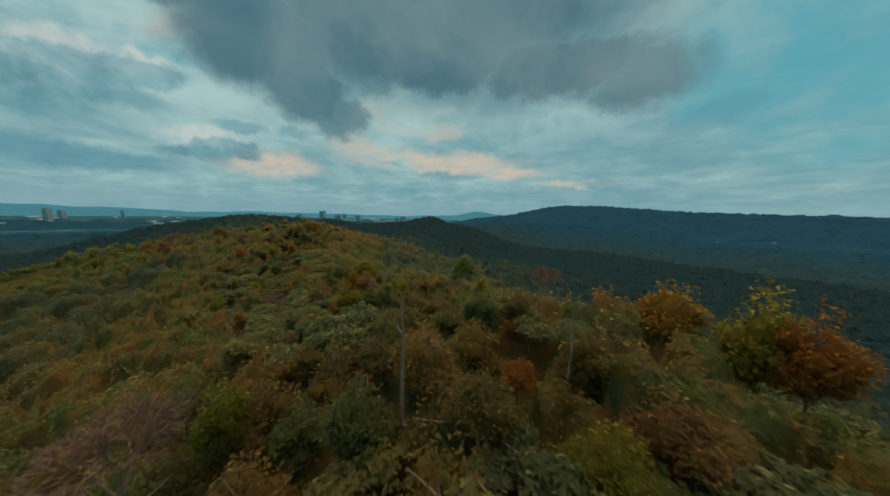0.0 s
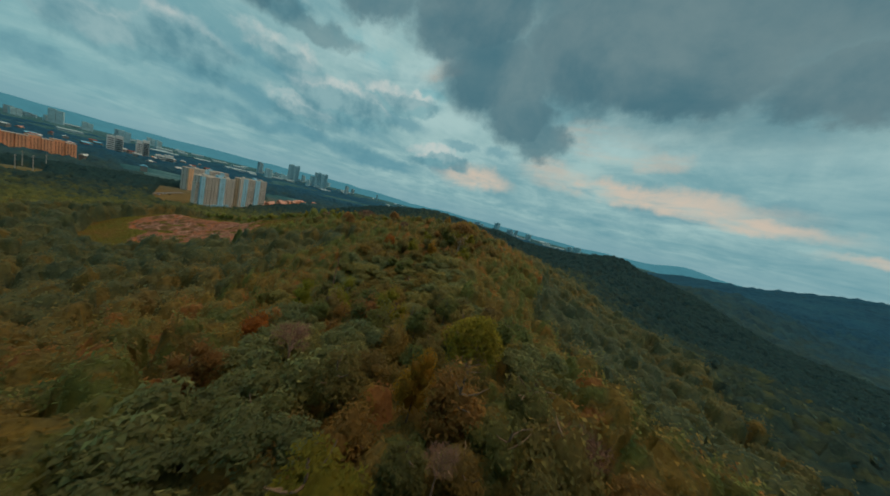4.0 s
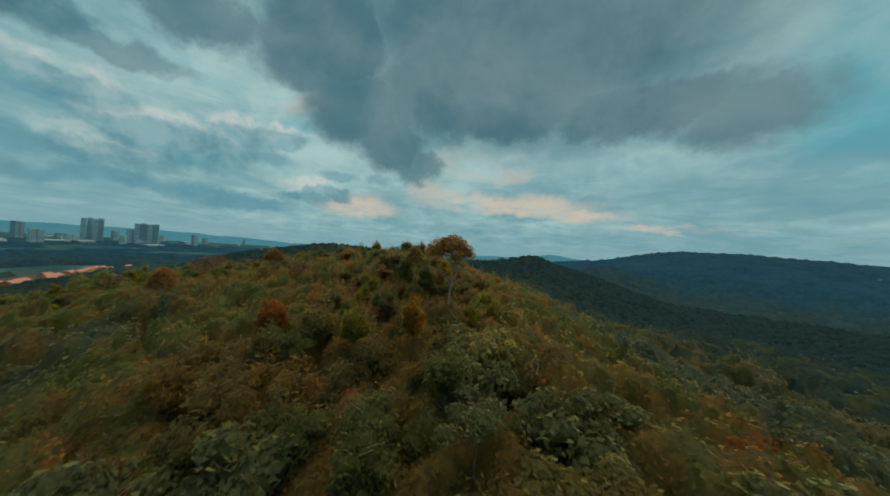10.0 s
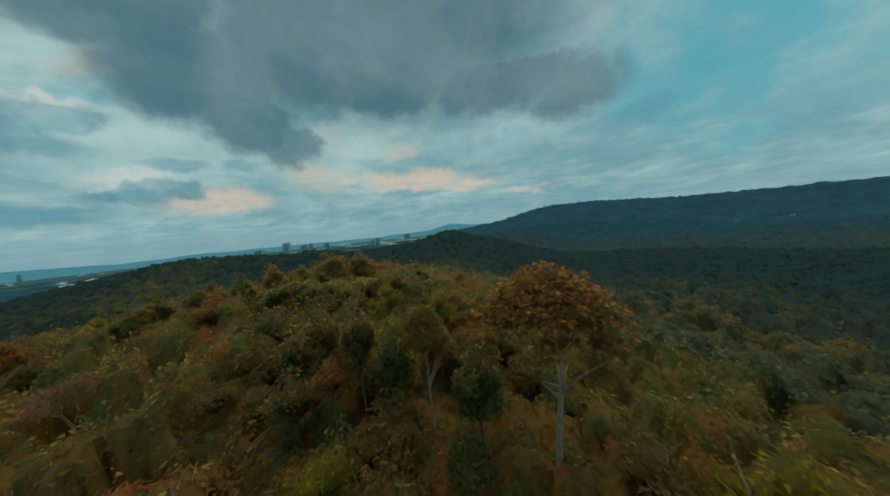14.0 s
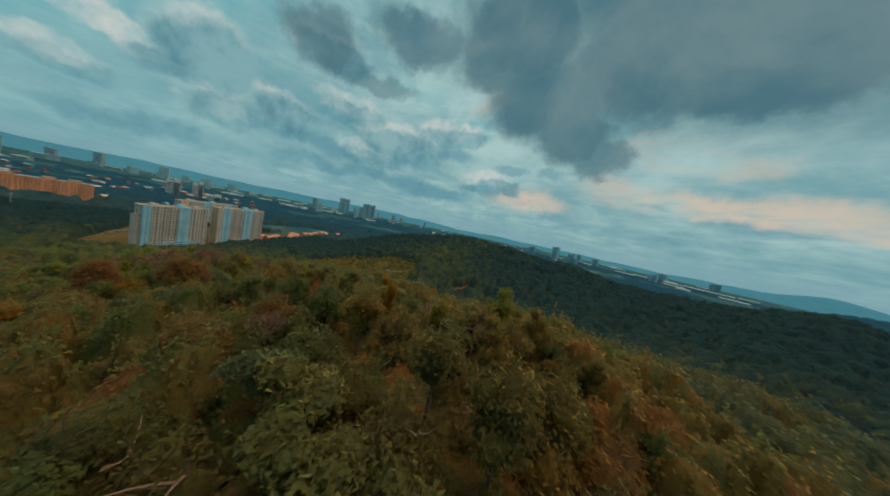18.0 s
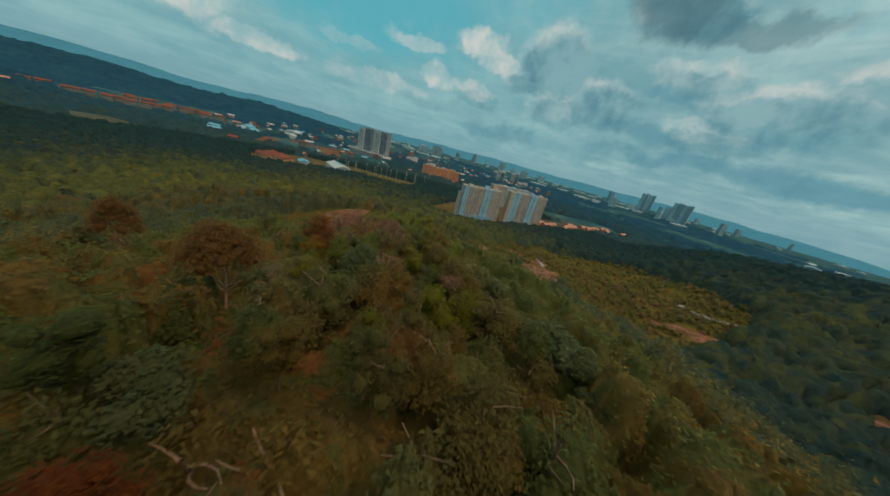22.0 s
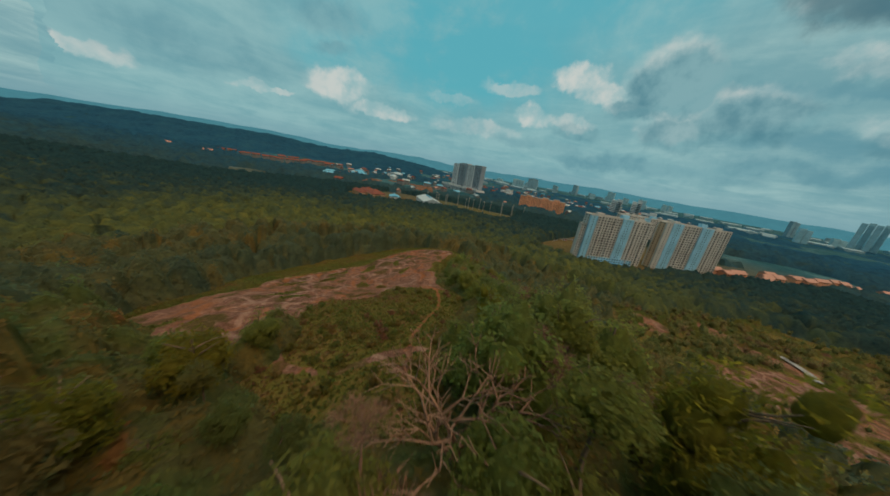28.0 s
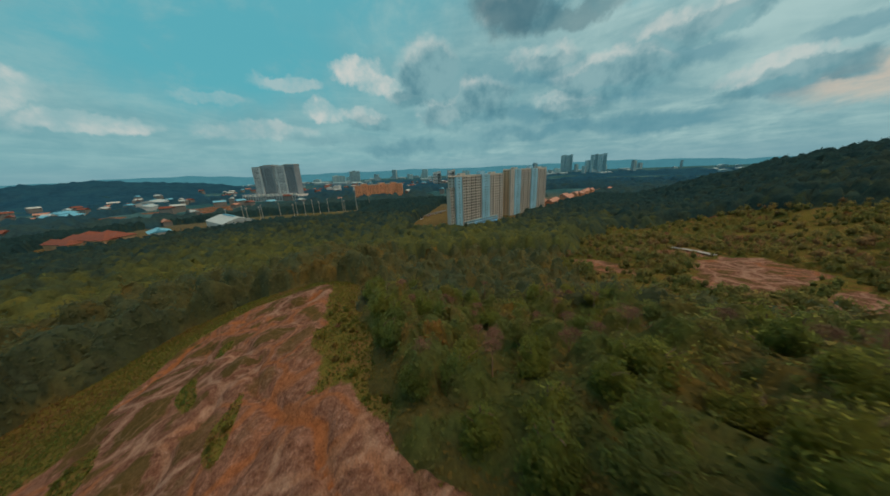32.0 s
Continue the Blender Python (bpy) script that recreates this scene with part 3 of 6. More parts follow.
SOIL = [[(-850, -505), (-895, -440), (-925, -385), (-1000, -345), (-1015, -375), (-950, -412), (-925, -465), (-885, -515)], [(-770, -365), (-800, -300), (-815, -240), (-840, -240), (-825, -310), (-795, -372)], [(-830, -330), (-960, -420), (-980, -360), (-860, -260)], [(-700, -420), (-830, -520), (-850, -480), (-730, -380)], [(-1150, 270), (-1240, 300), (-1230, 360), (-1140, 330)],
        [(-640, -300), (-700, -340), (-720, -310), (-660, -280)], [(-280, -700), (-330, -720), (-330, -690), (-290, -680)], [(-520, 640), (-640, 690), (-660, 660), (-540, 610)]]
MEADOW = [[(-288, 155), (-296, 151), (-312, 158), (-325, 160), (-324, 171), (-312, 185), (-297, 192), (-284, 199), (-272, 192), (-272, 178), (-282, 172)],
          [(-250, 128), (-276, 117), (-293, 112), (-306, 94), (-320, 87), (-346, 82), (-359, 95), (-372, 89), (-392, 83), (-405, 97), (-409, 116), (-424, 108), (-424, 78), (-410, 62), (-385, 56), (-352, 55), (-321, 60), (-302, 66), (-288, 86), (-270, 104)]]
YARD = [(-655, -150), (-760, -165), (-800, 20), (-690, 20)]


def scar_mask(x, y):
    wx, wy = x + 4 * NZ(x + 11, y, 9), y + 4 * NZ(x, y + 23, 9)
    d = inside_by(wx, wy, SCAR) + 1.0 + 2.6 * NZ(x, y, 13) + 2.4 * NZ(x + 90, y, 5)
    holes = NZ(x + 300, y + 40, 15) + 0.6 * NZ(x, y + 500, 6)
    green = np.clip((holes - 0.62) / 0.10, 0, 1) * 0.85
    for cx, cy, a, b, turn in PATCHES:
        u, v = (wx - cx) * math.cos(turn) + (wy - cy) * math.sin(turn), (wy - cy) * math.cos(turn) - (wx - cx) * math.sin(turn)
        green = np.maximum(green, np.clip(1.9 - 1.5 * np.hypot(u / a, v / b), 0, 1) * 0.95)
    return np.clip(d / 4 + 0.5, 0, 1) * (1 - green)


def bare_mask(x, y):
    m = scar_mask(x, y)
    m = np.maximum(m, np.clip(1.15 - line_distance(x, y, TRAIL) / (0.62 + 0.6 * np.clip((x + 330) / -6 + 1.5, 0, 1)) + 0.5 * NZ(x, y, 4), 0, 1))
    m = np.maximum(m, np.clip(1.3 - line_distance(x + 3 * NZ(x, y, 6), y + 3 * NZ(x + 9, y, 6), SPUR) / (1.0 + 1.0 * NZ(x, y, 5)), 0, 1))
    for poly in SCRUB:
        d = inside_by(x, y, poly) + 14 * NZ(x + 50, y + 20, 16) + 7 * NZ(x, y, 6)
        m = np.maximum(m, np.clip(d / 5 + 0.35, 0, 1))
    for poly in SOIL:
        m = np.maximum(m, np.clip(inside_by(x, y, poly) / 8 + 0.5 + 1.5 * NZ(x, y, 30), 0, 1))
    return m


def open_mask(x, y):
    """Where grass and shrubs stand instead of closed forest."""
    south = np.clip((150 - y - 0.55 * (x + 340)) / 20, 0, 1)
    slope = np.clip(0.75 + 0.9 * south + (inside_by(x, y, SCAR) + 9 * NZ(x + 9, y + 7, 25)) / 9, 0, 1)
    m = np.maximum(slope, np.clip(1.3 - line_distance(x, y, TRAIL + [(-296, 172), (-318, 166)]) / 7 + 0.8 * NZ(x, y, 9), 0, 1))
    for poly in FIELDS:
        m = np.maximum(m, np.clip(inside_by(x, y, poly) / 14 + 0.3 + 1.7 * NZ(x, y, 34), 0, 1))
    for poly in MEADOW:
        m = np.maximum(m, np.clip(inside_by(x, y, poly) / 5 + 0.55 + 0.9 * NZ(x + 14, y, 11), 0, 1))
    m = np.maximum(m, np.clip(inside_by(x, y, YARD) / 10 + 0.5, 0, 1))
    return m


def height(x, y):
    x, y = np.asarray(x, float), np.asarray(y, float)
    flat = 17 + knoll(x, y, -390, 420, 85, 26) + knoll(x, y, -430, 250, 90, 9) + knoll(x, y, -560, 430, 90, 9) + knoll(x, y, -300, -60, 180, 5)
    flat = flat + 18 / (1 + np.exp(-np.clip((x - 0.35 * y + 60) / 80, -30, 30)))
    flat = flat + 26 * np.exp(-((x - 40) ** 2 + (y - 320) ** 2) / 120.0 ** 2)
    h = either(flat, along_ridge(x, y, MAIN_RIDGE, 0.36, 10), 5)
    h = either(h, along_ridge(x, y, NORTH_RIDGE, 0.33, 25), 6)
    h = either(h, along_ridge(x, y, WEST_RIDGE, 0.40, 22), 6)
    h = either(h, along_ridge(x, y, EAST_RIDGE, 0.25, 80), 10)
    h = either(h, along_ridge(x, y, SOUTH_RIDGE, 0.2, 60), 10)
    h = h + knoll(x, y, 29, 39, 29, 13)
    hilly = np.clip((h - 24) / 20, 0, 1)
    return h + hilly * (5.0 * NZ(x + 31, y + 12, 48) + 1.6 * NZ(x, y, 16))


def scar_relief(x, y):
    near = np.clip(scar_mask(x, y), 0, 1)
    cut = np.zeros(np.shape(x))
    for g in GULLIES:
        wob = line_distance(x + 7 * NZ(x, y, 9) + 3 * NZ(x, y + 9, 4), y + 7 * NZ(x + 77, y, 9) + 3 * NZ(x + 31, y, 4), g)
        cut = np.maximum(cut, np.exp(-(wob / 1.25) ** 2))
    lumps = 1.1 * NZ(x, y, 9) + 1.2 * np.abs(NZ(x + 40, y, 5)) + 0.7 * NZ(x, y + 60, 2.6)
    return near * (lumps - 1.5 * cut), cut * near


def mesh_object(name, verts, faces, mat, parent=None, label="", smooth=False, attributes=None):
    me = bpy.data.meshes.new(name)
    verts = np.asarray(verts, np.float32).reshape(-1, 3)
    faces = np.asarray(faces, np.int32)
    n, k = faces.shape
    me.vertices.add(len(verts))
    me.vertices.foreach_set("co", verts.ravel())
    me.loops.add(n * k)
    me.loops.foreach_set("vertex_index", faces.ravel())
    me.polygons.add(n)
    me.polygons.foreach_set("loop_start", np.arange(0, n * k, k, dtype=np.int32))
    me.polygons.foreach_set("use_smooth", np.full(n, smooth))
    for key, values in (attributes or {}).items():
        a = me.attributes.new(key, "FLOAT", "POINT")
        a.data.foreach_set("value", np.asarray(values, np.float32))
    me.update(calc_edges=True)
    me.materials.append(mat)
    ob = new(name, me)
    if parent is not None:
        ob.parent = parent
    if label:
        ob["label"] = label
    return ob


def axis_steps(lo, hi, fine, growth, low_end, high_end):
    mid = list(np.arange(lo, hi + 0.01, fine))
    up, s = [], fine
    while (up[-1] if up else hi) < high_end:
        s *= growth
        up.append((up[-1] if up else hi) + s)
    down, s = [], fine
    while (down[-1] if down else lo) > low_end:
        s *= growth
        down.append((down[-1] if down else lo) - s)
    return np.array(down[::-1] + mid + up)


def build_ground():
    xs = axis_steps(-412, -252, 1.1, 1.07, -4650, 4250)
    ys = axis_steps(76, 204, 1.1, 1.07, -4400, 4500)
    gx, gy = np.meshgrid(xs, ys, indexing="ij")
    z = height(gx, gy)
    rel, cut = scar_relief(gx, gy)
    z = z + rel
    a, b = len(xs), len(ys)
    idx = np.arange(a * b).reshape(a, b)
    faces = np.stack([idx[:-1, :-1], idx[1:, :-1], idx[1:, 1:], idx[:-1, 1:]], -1).reshape(-1, 4)
    edge = np.clip(1 - np.abs(inside_by(gx, gy, SCAR) - 2) / 5, 0, 1)
    clay = np.clip(cut * 0.95 + edge * 0.55 + np.clip(1.5 - line_distance(gx, gy, TRAIL) / 2.4, 0, 1) + NZ(gx, gy, 26) * 0.6 - 0.24, 0, 1)
    hollow = np.clip(1.1 - 1.3 * np.exp(-np.hypot((gx + 352) / 30, (gy - 142) / 18) ** 2), 0, 1)
    # share of the painted haze colour, growing with distance
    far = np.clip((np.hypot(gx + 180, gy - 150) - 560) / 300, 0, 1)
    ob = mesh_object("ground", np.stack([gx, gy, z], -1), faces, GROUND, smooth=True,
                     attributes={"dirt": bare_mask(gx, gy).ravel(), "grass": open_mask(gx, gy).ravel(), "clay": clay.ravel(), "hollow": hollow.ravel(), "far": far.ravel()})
    tagged(ob, "forest hills with bare orange clay and open grass slopes", "ground", kind="structure")


build_ground()


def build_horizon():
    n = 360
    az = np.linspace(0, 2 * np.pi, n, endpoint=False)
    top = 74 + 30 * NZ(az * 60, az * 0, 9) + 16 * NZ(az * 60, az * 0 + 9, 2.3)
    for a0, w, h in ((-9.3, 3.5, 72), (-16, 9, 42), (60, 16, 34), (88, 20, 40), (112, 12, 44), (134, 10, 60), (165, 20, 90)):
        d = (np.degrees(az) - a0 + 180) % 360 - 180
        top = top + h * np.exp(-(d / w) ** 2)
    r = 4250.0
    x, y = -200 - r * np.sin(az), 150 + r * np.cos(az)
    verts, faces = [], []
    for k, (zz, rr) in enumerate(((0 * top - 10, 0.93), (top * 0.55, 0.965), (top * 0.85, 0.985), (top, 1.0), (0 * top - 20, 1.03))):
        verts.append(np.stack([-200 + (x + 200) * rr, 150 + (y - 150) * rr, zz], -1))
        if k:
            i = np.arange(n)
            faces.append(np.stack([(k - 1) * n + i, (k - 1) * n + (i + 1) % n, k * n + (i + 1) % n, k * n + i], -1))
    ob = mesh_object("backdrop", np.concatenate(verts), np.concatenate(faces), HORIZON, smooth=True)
    tagged(ob, "glowing backdrop of hazy blue hills and plain along the horizon", "distant hills", kind="structure")


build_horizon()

# ---- plants: meshes ----
RNG = np.random.default_rng(11)


def unit(v):
    return v / np.maximum(np.linalg.norm(v, axis=-1, keepdims=True), 1e-9)


def leaf_cards(centres, normals, sizes, rng, slim=0.62, fold=0.22, spread=0.5, three=False):
    """One bent diamond (or pointed spray) for each leaf."""
    n = len(centres)
    nrm = unit(normals + spread * rng.normal(size=(n, 3)))
    side = unit(np.cross(nrm, rng.normal(size=(n, 3))))
    fore = np.cross(side, nrm)
    s = np.asarray(sizes)[:, None]
    tip, tail = centres + fore * s * 0.5 - nrm * s * fold, centres - fore * s * 0.5
    left, right = centres + side * s * slim * 0.5 + nrm * s * 0.06, centres - side * s * slim * 0.5 + nrm * s * 0.06
    if three:
        i = 3 * np.arange(n)[:, None]
        return np.stack([tip, left - fore * s * 0.5, right - fore * s * 0.5], 1).reshape(-1, 3), np.concatenate([i, i + 1, i + 2, i + 2], 1)
    verts = np.stack([tail, right, tip, left], 1).reshape(-1, 3)
    return verts, np.arange(4 * n).reshape(-1, 4)


def ico(level):
    bm = bmesh.new()
    bmesh.ops.create_icosphere(bm, subdivisions=level, radius=1.0)
    v = np.array([p.co[:] for p in bm.verts])
    f = np.array([[q.index for q in t.verts] for t in bm.faces])
    bm.free()
    return v, f


ICO1 = ico(1)


def tube(points, radii, sides=6):
    """A tapering tube through points."""
    pts = np.asarray(points, float)
    fwd = unit(np.gradient(pts, axis=0))
    ref = np.array([0.31, 0.92, 0.2])
    a = unit(np.cross(fwd, ref))
    b = np.cross(fwd, a)
    ang = np.arange(sides) * 2 * np.pi / sides
    ring = np.cos(ang)[None, :, None] * a[:, None] + np.sin(ang)[None, :, None] * b[:, None]
    verts = pts[:, None] + ring * np.asarray(radii)[:, None, None]
    m = len(pts)
    i = np.arange(sides)
    faces = [np.stack([k * sides + i, k * sides + (i + 1) % sides, (k + 1) * sides + (i + 1) % sides, (k + 1) * sides + i], -1) for k in range(m - 1)]
    return verts.reshape(-1, 3), np.concatenate(faces)


def joined(parts):
    vs, fs, o = [], [], 0
    for v, f in parts:
        vs.append(v), fs.append(f + o)
        o += len(v)
    return np.concatenate(vs), np.concatenate(fs)


def as_quads(f):
    return np.concatenate([f, f[:, 2:3]], 1) if f.shape[1] == 3 else f


def mesh_data(name, verts, faces, mat, smooth=False, attributes=None):
    """A mesh alone. Triangles may come as quads that repeat their last corner."""
    verts = np.asarray(verts, np.float32).reshape(-1, 3)
    faces = np.asarray(faces, np.int32)
    k = np.where(faces[:, 2] == faces[:, 3], 3, 4) if faces.shape[1] == 4 else np.full(len(faces), 3)
    loops = faces.ravel() if faces.shape[1] == 3 else faces[np.arange(4)[None] < k[:, None]]
    me = bpy.data.meshes.new(name)
    me.vertices.add(len(verts))
    me.vertices.foreach_set("co", verts.ravel())
    me.loops.add(len(loops))
    me.loops.foreach_set("vertex_index", loops.astype(np.int32))
    me.polygons.add(len(faces))
    me.polygons.foreach_set("loop_start", np.concatenate([[0], np.cumsum(k)[:-1]]).astype(np.int32))
    me.polygons.foreach_set("use_smooth", np.full(len(faces), smooth))
    for key, values in (attributes or {}).items():
        a = me.attributes.new(key, "FLOAT", "POINT")
        a.data.foreach_set("value", np.asarray(values, np.float32))
    me.update(calc_edges=True)
    me.materials.append(mat)
    return me


def trunk_parts(rng, tall, girth, lean, limbs, reach, sides=6):
    """A tapered, slightly bent trunk with limbs that rise into the crown."""
    z = np.linspace(0, 1, 6)
    bend = rng.normal(size=2) * lean
    pts = np.stack([bend[0] * z ** 1.6, bend[1] * z ** 1.6, -1.5 + z * (tall + 1.5)], -1)
    out = [tube(pts, girth * (1.15 - 0.75 * z), sides)]
    for k in range(limbs):
        a = rng.random() * 6.283
        at = 0.62 + 0.34 * rng.random()
        p0 = np.array([np.interp(at, z, pts[:, i]) for i in range(3)])
        d = np.array([math.cos(a), math.sin(a), 0.55 + 0.5 * rng.random()]) * reach * (0.6 + 0.5 * rng.random())
        s = np.linspace(0, 1, 4)[:, None]
        sway = rng.normal(size=3) * 0.12 * reach
        out.append(tube(p0 + d * s + sway * s * (1 - s) * 2, girth * 0.48 * (1 - 0.75 * s[:, 0]), 5))
    return joined(out)


def crown_parts(rng, lobes, count, size, spread=0.55, slim=0.62, droop=0.0, core=0.78, three=False):
    """Leaf sprays laid over uneven lobes, round darker hearts that close the crown."""
    lobes = np.asarray(lobes, float)
    area = lobes[:, 3] * lobes[:, 3]
    pick = rng.choice(len(lobes), count, p=area / area.sum())
    d = unit(rng.normal(size=(count, 3)) + np.array([0, 0, 0.35]))
    ragged = 0.76 + 0.40 * rng.random(count) + 0.10 * np.sin(d[:, 0] * 7 + pick) * np.cos(d[:, 1] * 6)
    squash = np.stack([np.ones(len(lobes)), np.ones(len(lobes)), lobes[:, 4]], -1)
    c = lobes[pick, :3] + d * lobes[pick, 3:4] * squash[pick] * ragged[:, None]
    nrm = unit(d + np.array([0, 0, 0.5 - droop]))
    out = [leaf_cards(c, nrm, size * (0.65 + 0.7 * rng.random(count)), rng, slim, 0.2 + droop * 0.4, spread, three)]
    v1, f1 = ICO1
    for lx, ly, lz, lr, lq in lobes:
        wob = 1 + 0.16 * rng.normal(size=(len(v1), 1))
        out.append((v1 * wob * np.array([lr, lr, lr * lq]) * core + (lx, ly, lz), as_quads(f1)))
    return joined(out)


def lobes_dome(rng, base, wide, deep, n):
    out = [(0, 0, base + deep * 0.45, wide * 0.62, deep / wide)]
    for k in range(n):
        a = 6.283 * (k + 0.6 * rng.random()) / n
        r = wide * (0.42 + 0.2 * rng.random())
        out.append((r * math.cos(a), r * math.sin(a), base + deep * (0.2 + 0.5 * rng.random()), wide * (0.34 + 0.16 * rng.random()), 0.75 + 0.3 * rng.random()))
    return out


def branches(rng, p, d, length, radius, depth, out, twigs, spread=0.6):
    """A limb that forks again and again, each fork opening outwards and turning up."""
    s = np.linspace(0, 1, 4 if depth > 1 else 3 if depth else 2)
    sway = rng.normal(size=3) * 0.09 * length
    pts = p + d * length * s[:, None] + sway * (s * (1 - 0.4 * s))[:, None]
    out.append(tube(pts, radius * (1 - 0.42 * s), 6 if depth > 3 else 4 if depth > 1 else 3))
    if depth == 0:
        twigs.append((pts[-1], d))
        return
    side = unit(np.cross(d, np.array([0.3, 0.5, 0.2])))
    other = np.cross(d, side)
    turn = 6.283 * rng.random()
    for k in range(3):
        at = 1.0 if k < 2 else 0.55 + 0.35 * rng.random()
        q = np.array([np.interp(at, s, pts[:, i]) for i in range(3)])
        a = turn + k * 2.4 + 0.5 * rng.normal()
        open_by = spread * (0.75 + 0.5 * rng.random())
        e = unit(d + open_by * (math.cos(a) * side + math.sin(a) * other) + np.array([0, 0, 0.06 * (depth - 1)]))
        branches(rng, q, e, length * (0.66 + 0.18 * rng.random()), radius * 0.60, depth - 1, out, twigs, spread)


def twig_blades(rng, ends, heading, count, length):
    """Thin dry twigs that fan out from the branch ends."""
    p, d = np.repeat(ends, count, 0), np.repeat(heading, count, 0)
    n = len(p)
    d = unit(d + 0.55 * rng.normal(size=(n, 3)))
    side = unit(np.cross(d, rng.normal(size=(n, 3)))) * 0.022
    tip = p + d * length * (0.5 + 0.8 * rng.random((n, 1)))
    i = 3 * np.arange(n)[:, None]
    return np.stack([p - side, p + side, tip], 1).reshape(-1, 3), np.concatenate([i, i + 1, i + 2, i + 2], 1)


def tree_proto(name, wood, wood_mat, crown, crown_mat):
    return {"name": name, "trunk": mesh_data(name + "_trunk", *wood, wood_mat, smooth=True), "crown": mesh_data(name + "_crown", *crown, crown_mat, smooth=True) if crown else None,
            "stem": wood[0][:, 2].max(), "wide": np.ptp((crown or wood)[0][:, 0]), "high": max(wood[0][:, 2].max(), crown[0][:, 2].max() if crown else 0)}


def make_protos():
    rng = np.random.default_rng(21)
    P = {"fine": [], "broad": [], "big": [], "tall": [], "feather": [], "dead": [], "bare": []}
    for k in range(5):
        wide, deep, base = 2.7 + 0.8 * rng.random(), 6.4 + 2.4 * rng.random(), 5.2
        P["broad"].append(tree_proto("broad", trunk_parts(rng, 10.5, 0.24, 0.5, 3, 2.4, 5), BARK,
                                     crown_parts(rng, lobes_dome(rng, base, wide, deep, 9 + k), 2000, 0.41, core=0.70, three=True), LEAF))
    for k in range(5):
        wide, deep, base = 3.0 + 0.6 * rng.random(), 6.0 + 2.0 * rng.random(), 4.6
        P["fine"].append(tree_proto("fine", trunk_parts(rng, 10.0, 0.24, 0.5, 3, 2.4, 5), BARK, crown_parts(rng, lobes_dome(rng, base, wide, deep, 9 + k), 2400, 0.37, core=0.70, three=True), LEAF))
    for k in range(3):
        lob = [(2.6 * rng.normal() * 0.6, 2.6 * rng.normal() * 0.6, 7.6 + 2.8 * rng.random(), 1.3 + 0.6 * rng.random(), 0.65) for _ in range(9)]
        P["big"].append(tree_proto("bigleaf", trunk_parts(rng, 9.5, 0.16, 0.6, 4, 1.5, 5), BARK,
                                   crown_parts(rng, lob, 1400, 0.46, 0.38, 0.85, 0.35, 0.70, True), LEAF_BIG))
    for k in range(2):
        flat = 1.0 - 0.42 * (k == 0)
        lob = [(4.0 * math.cos(a) * r, 4.0 * math.sin(a) * r, 17.2 - 5.6 * flat * r * r + 0.7 * rng.random(), 1.35 + 0.5 * rng.random(), 0.8) for a, r in zip(np.arange(22) * 2.4, np.sqrt(np.arange(22) / 21.0))]
        P["tall"].append(tree_proto("tall", trunk_parts(rng, 14.5, 0.30, 0.8, 9, 4.2, 8), BARK_PALE, crown_parts(rng, lob, 4600, 0.38, core=0.58, three=True), LEAF))
    for k in range(3):
        lob = [(0.9 * rng.normal(), 0.9 * rng.normal(), 4.6 + h, 2.4 - 0.15 * h, 1.1) for h in (0.5, 2.2, 3.8, 5.2, 6.8)]
        lob += [(1.9 * math.cos(a), 1.9 * math.sin(a), 5.2 + 0.9 * i, 1.2, 1.3) for i, a in enumerate(np.arange(5) * 2.5)]
        P["feather"].append(tree_proto("feathery", trunk_parts(rng, 11.5, 0.2, 0.5, 4, 2.0), BARK, crown_parts(rng, lob, 2200, 0.44, 0.7, 0.36, 0.5, 0.70, True), LEAF_LIME))
    for k in range(3):
        out, tw = [], []
        out.append(tube(np.array([[0.2, 0, -26.0], [-0.2, 0.1, -12.0], [0, 0, 0.1]]), [0.40, 0.37, 0.34], 7))
        branches(rng, np.zeros(3), unit(np.array([0.12 * rng.normal(), 0.12 * rng.normal(), 1.0])), 2.9, 0.26, 5, out, tw, 0.70)
        P["dead"].append(tree_proto("dead", joined(out), BARK_DEAD, None, None))
    for k in range(2):
        out, tw = [], []
        out.append(tube(np.array([[-0.2, 0, -26.0], [0.15, 0.1, -12.0], [0, 0, 0.1]]), [0.30, 0.27, 0.24], 7))
        branches(rng, np.zeros(3), np.array([0, 0, 1.0]), 2.8, 0.20, 5, out, tw, 0.52)
        c = np.array([t[0] for t in tw])
        dd = np.array([t[1] for t in tw])
        spray = twig_blades(rng, c, dd, 7, 1.3)
        P["bare"].append(tree_proto("bare", joined(out), BARK_DEAD, spray, TWIG))
    return P


PROTO = make_protos()


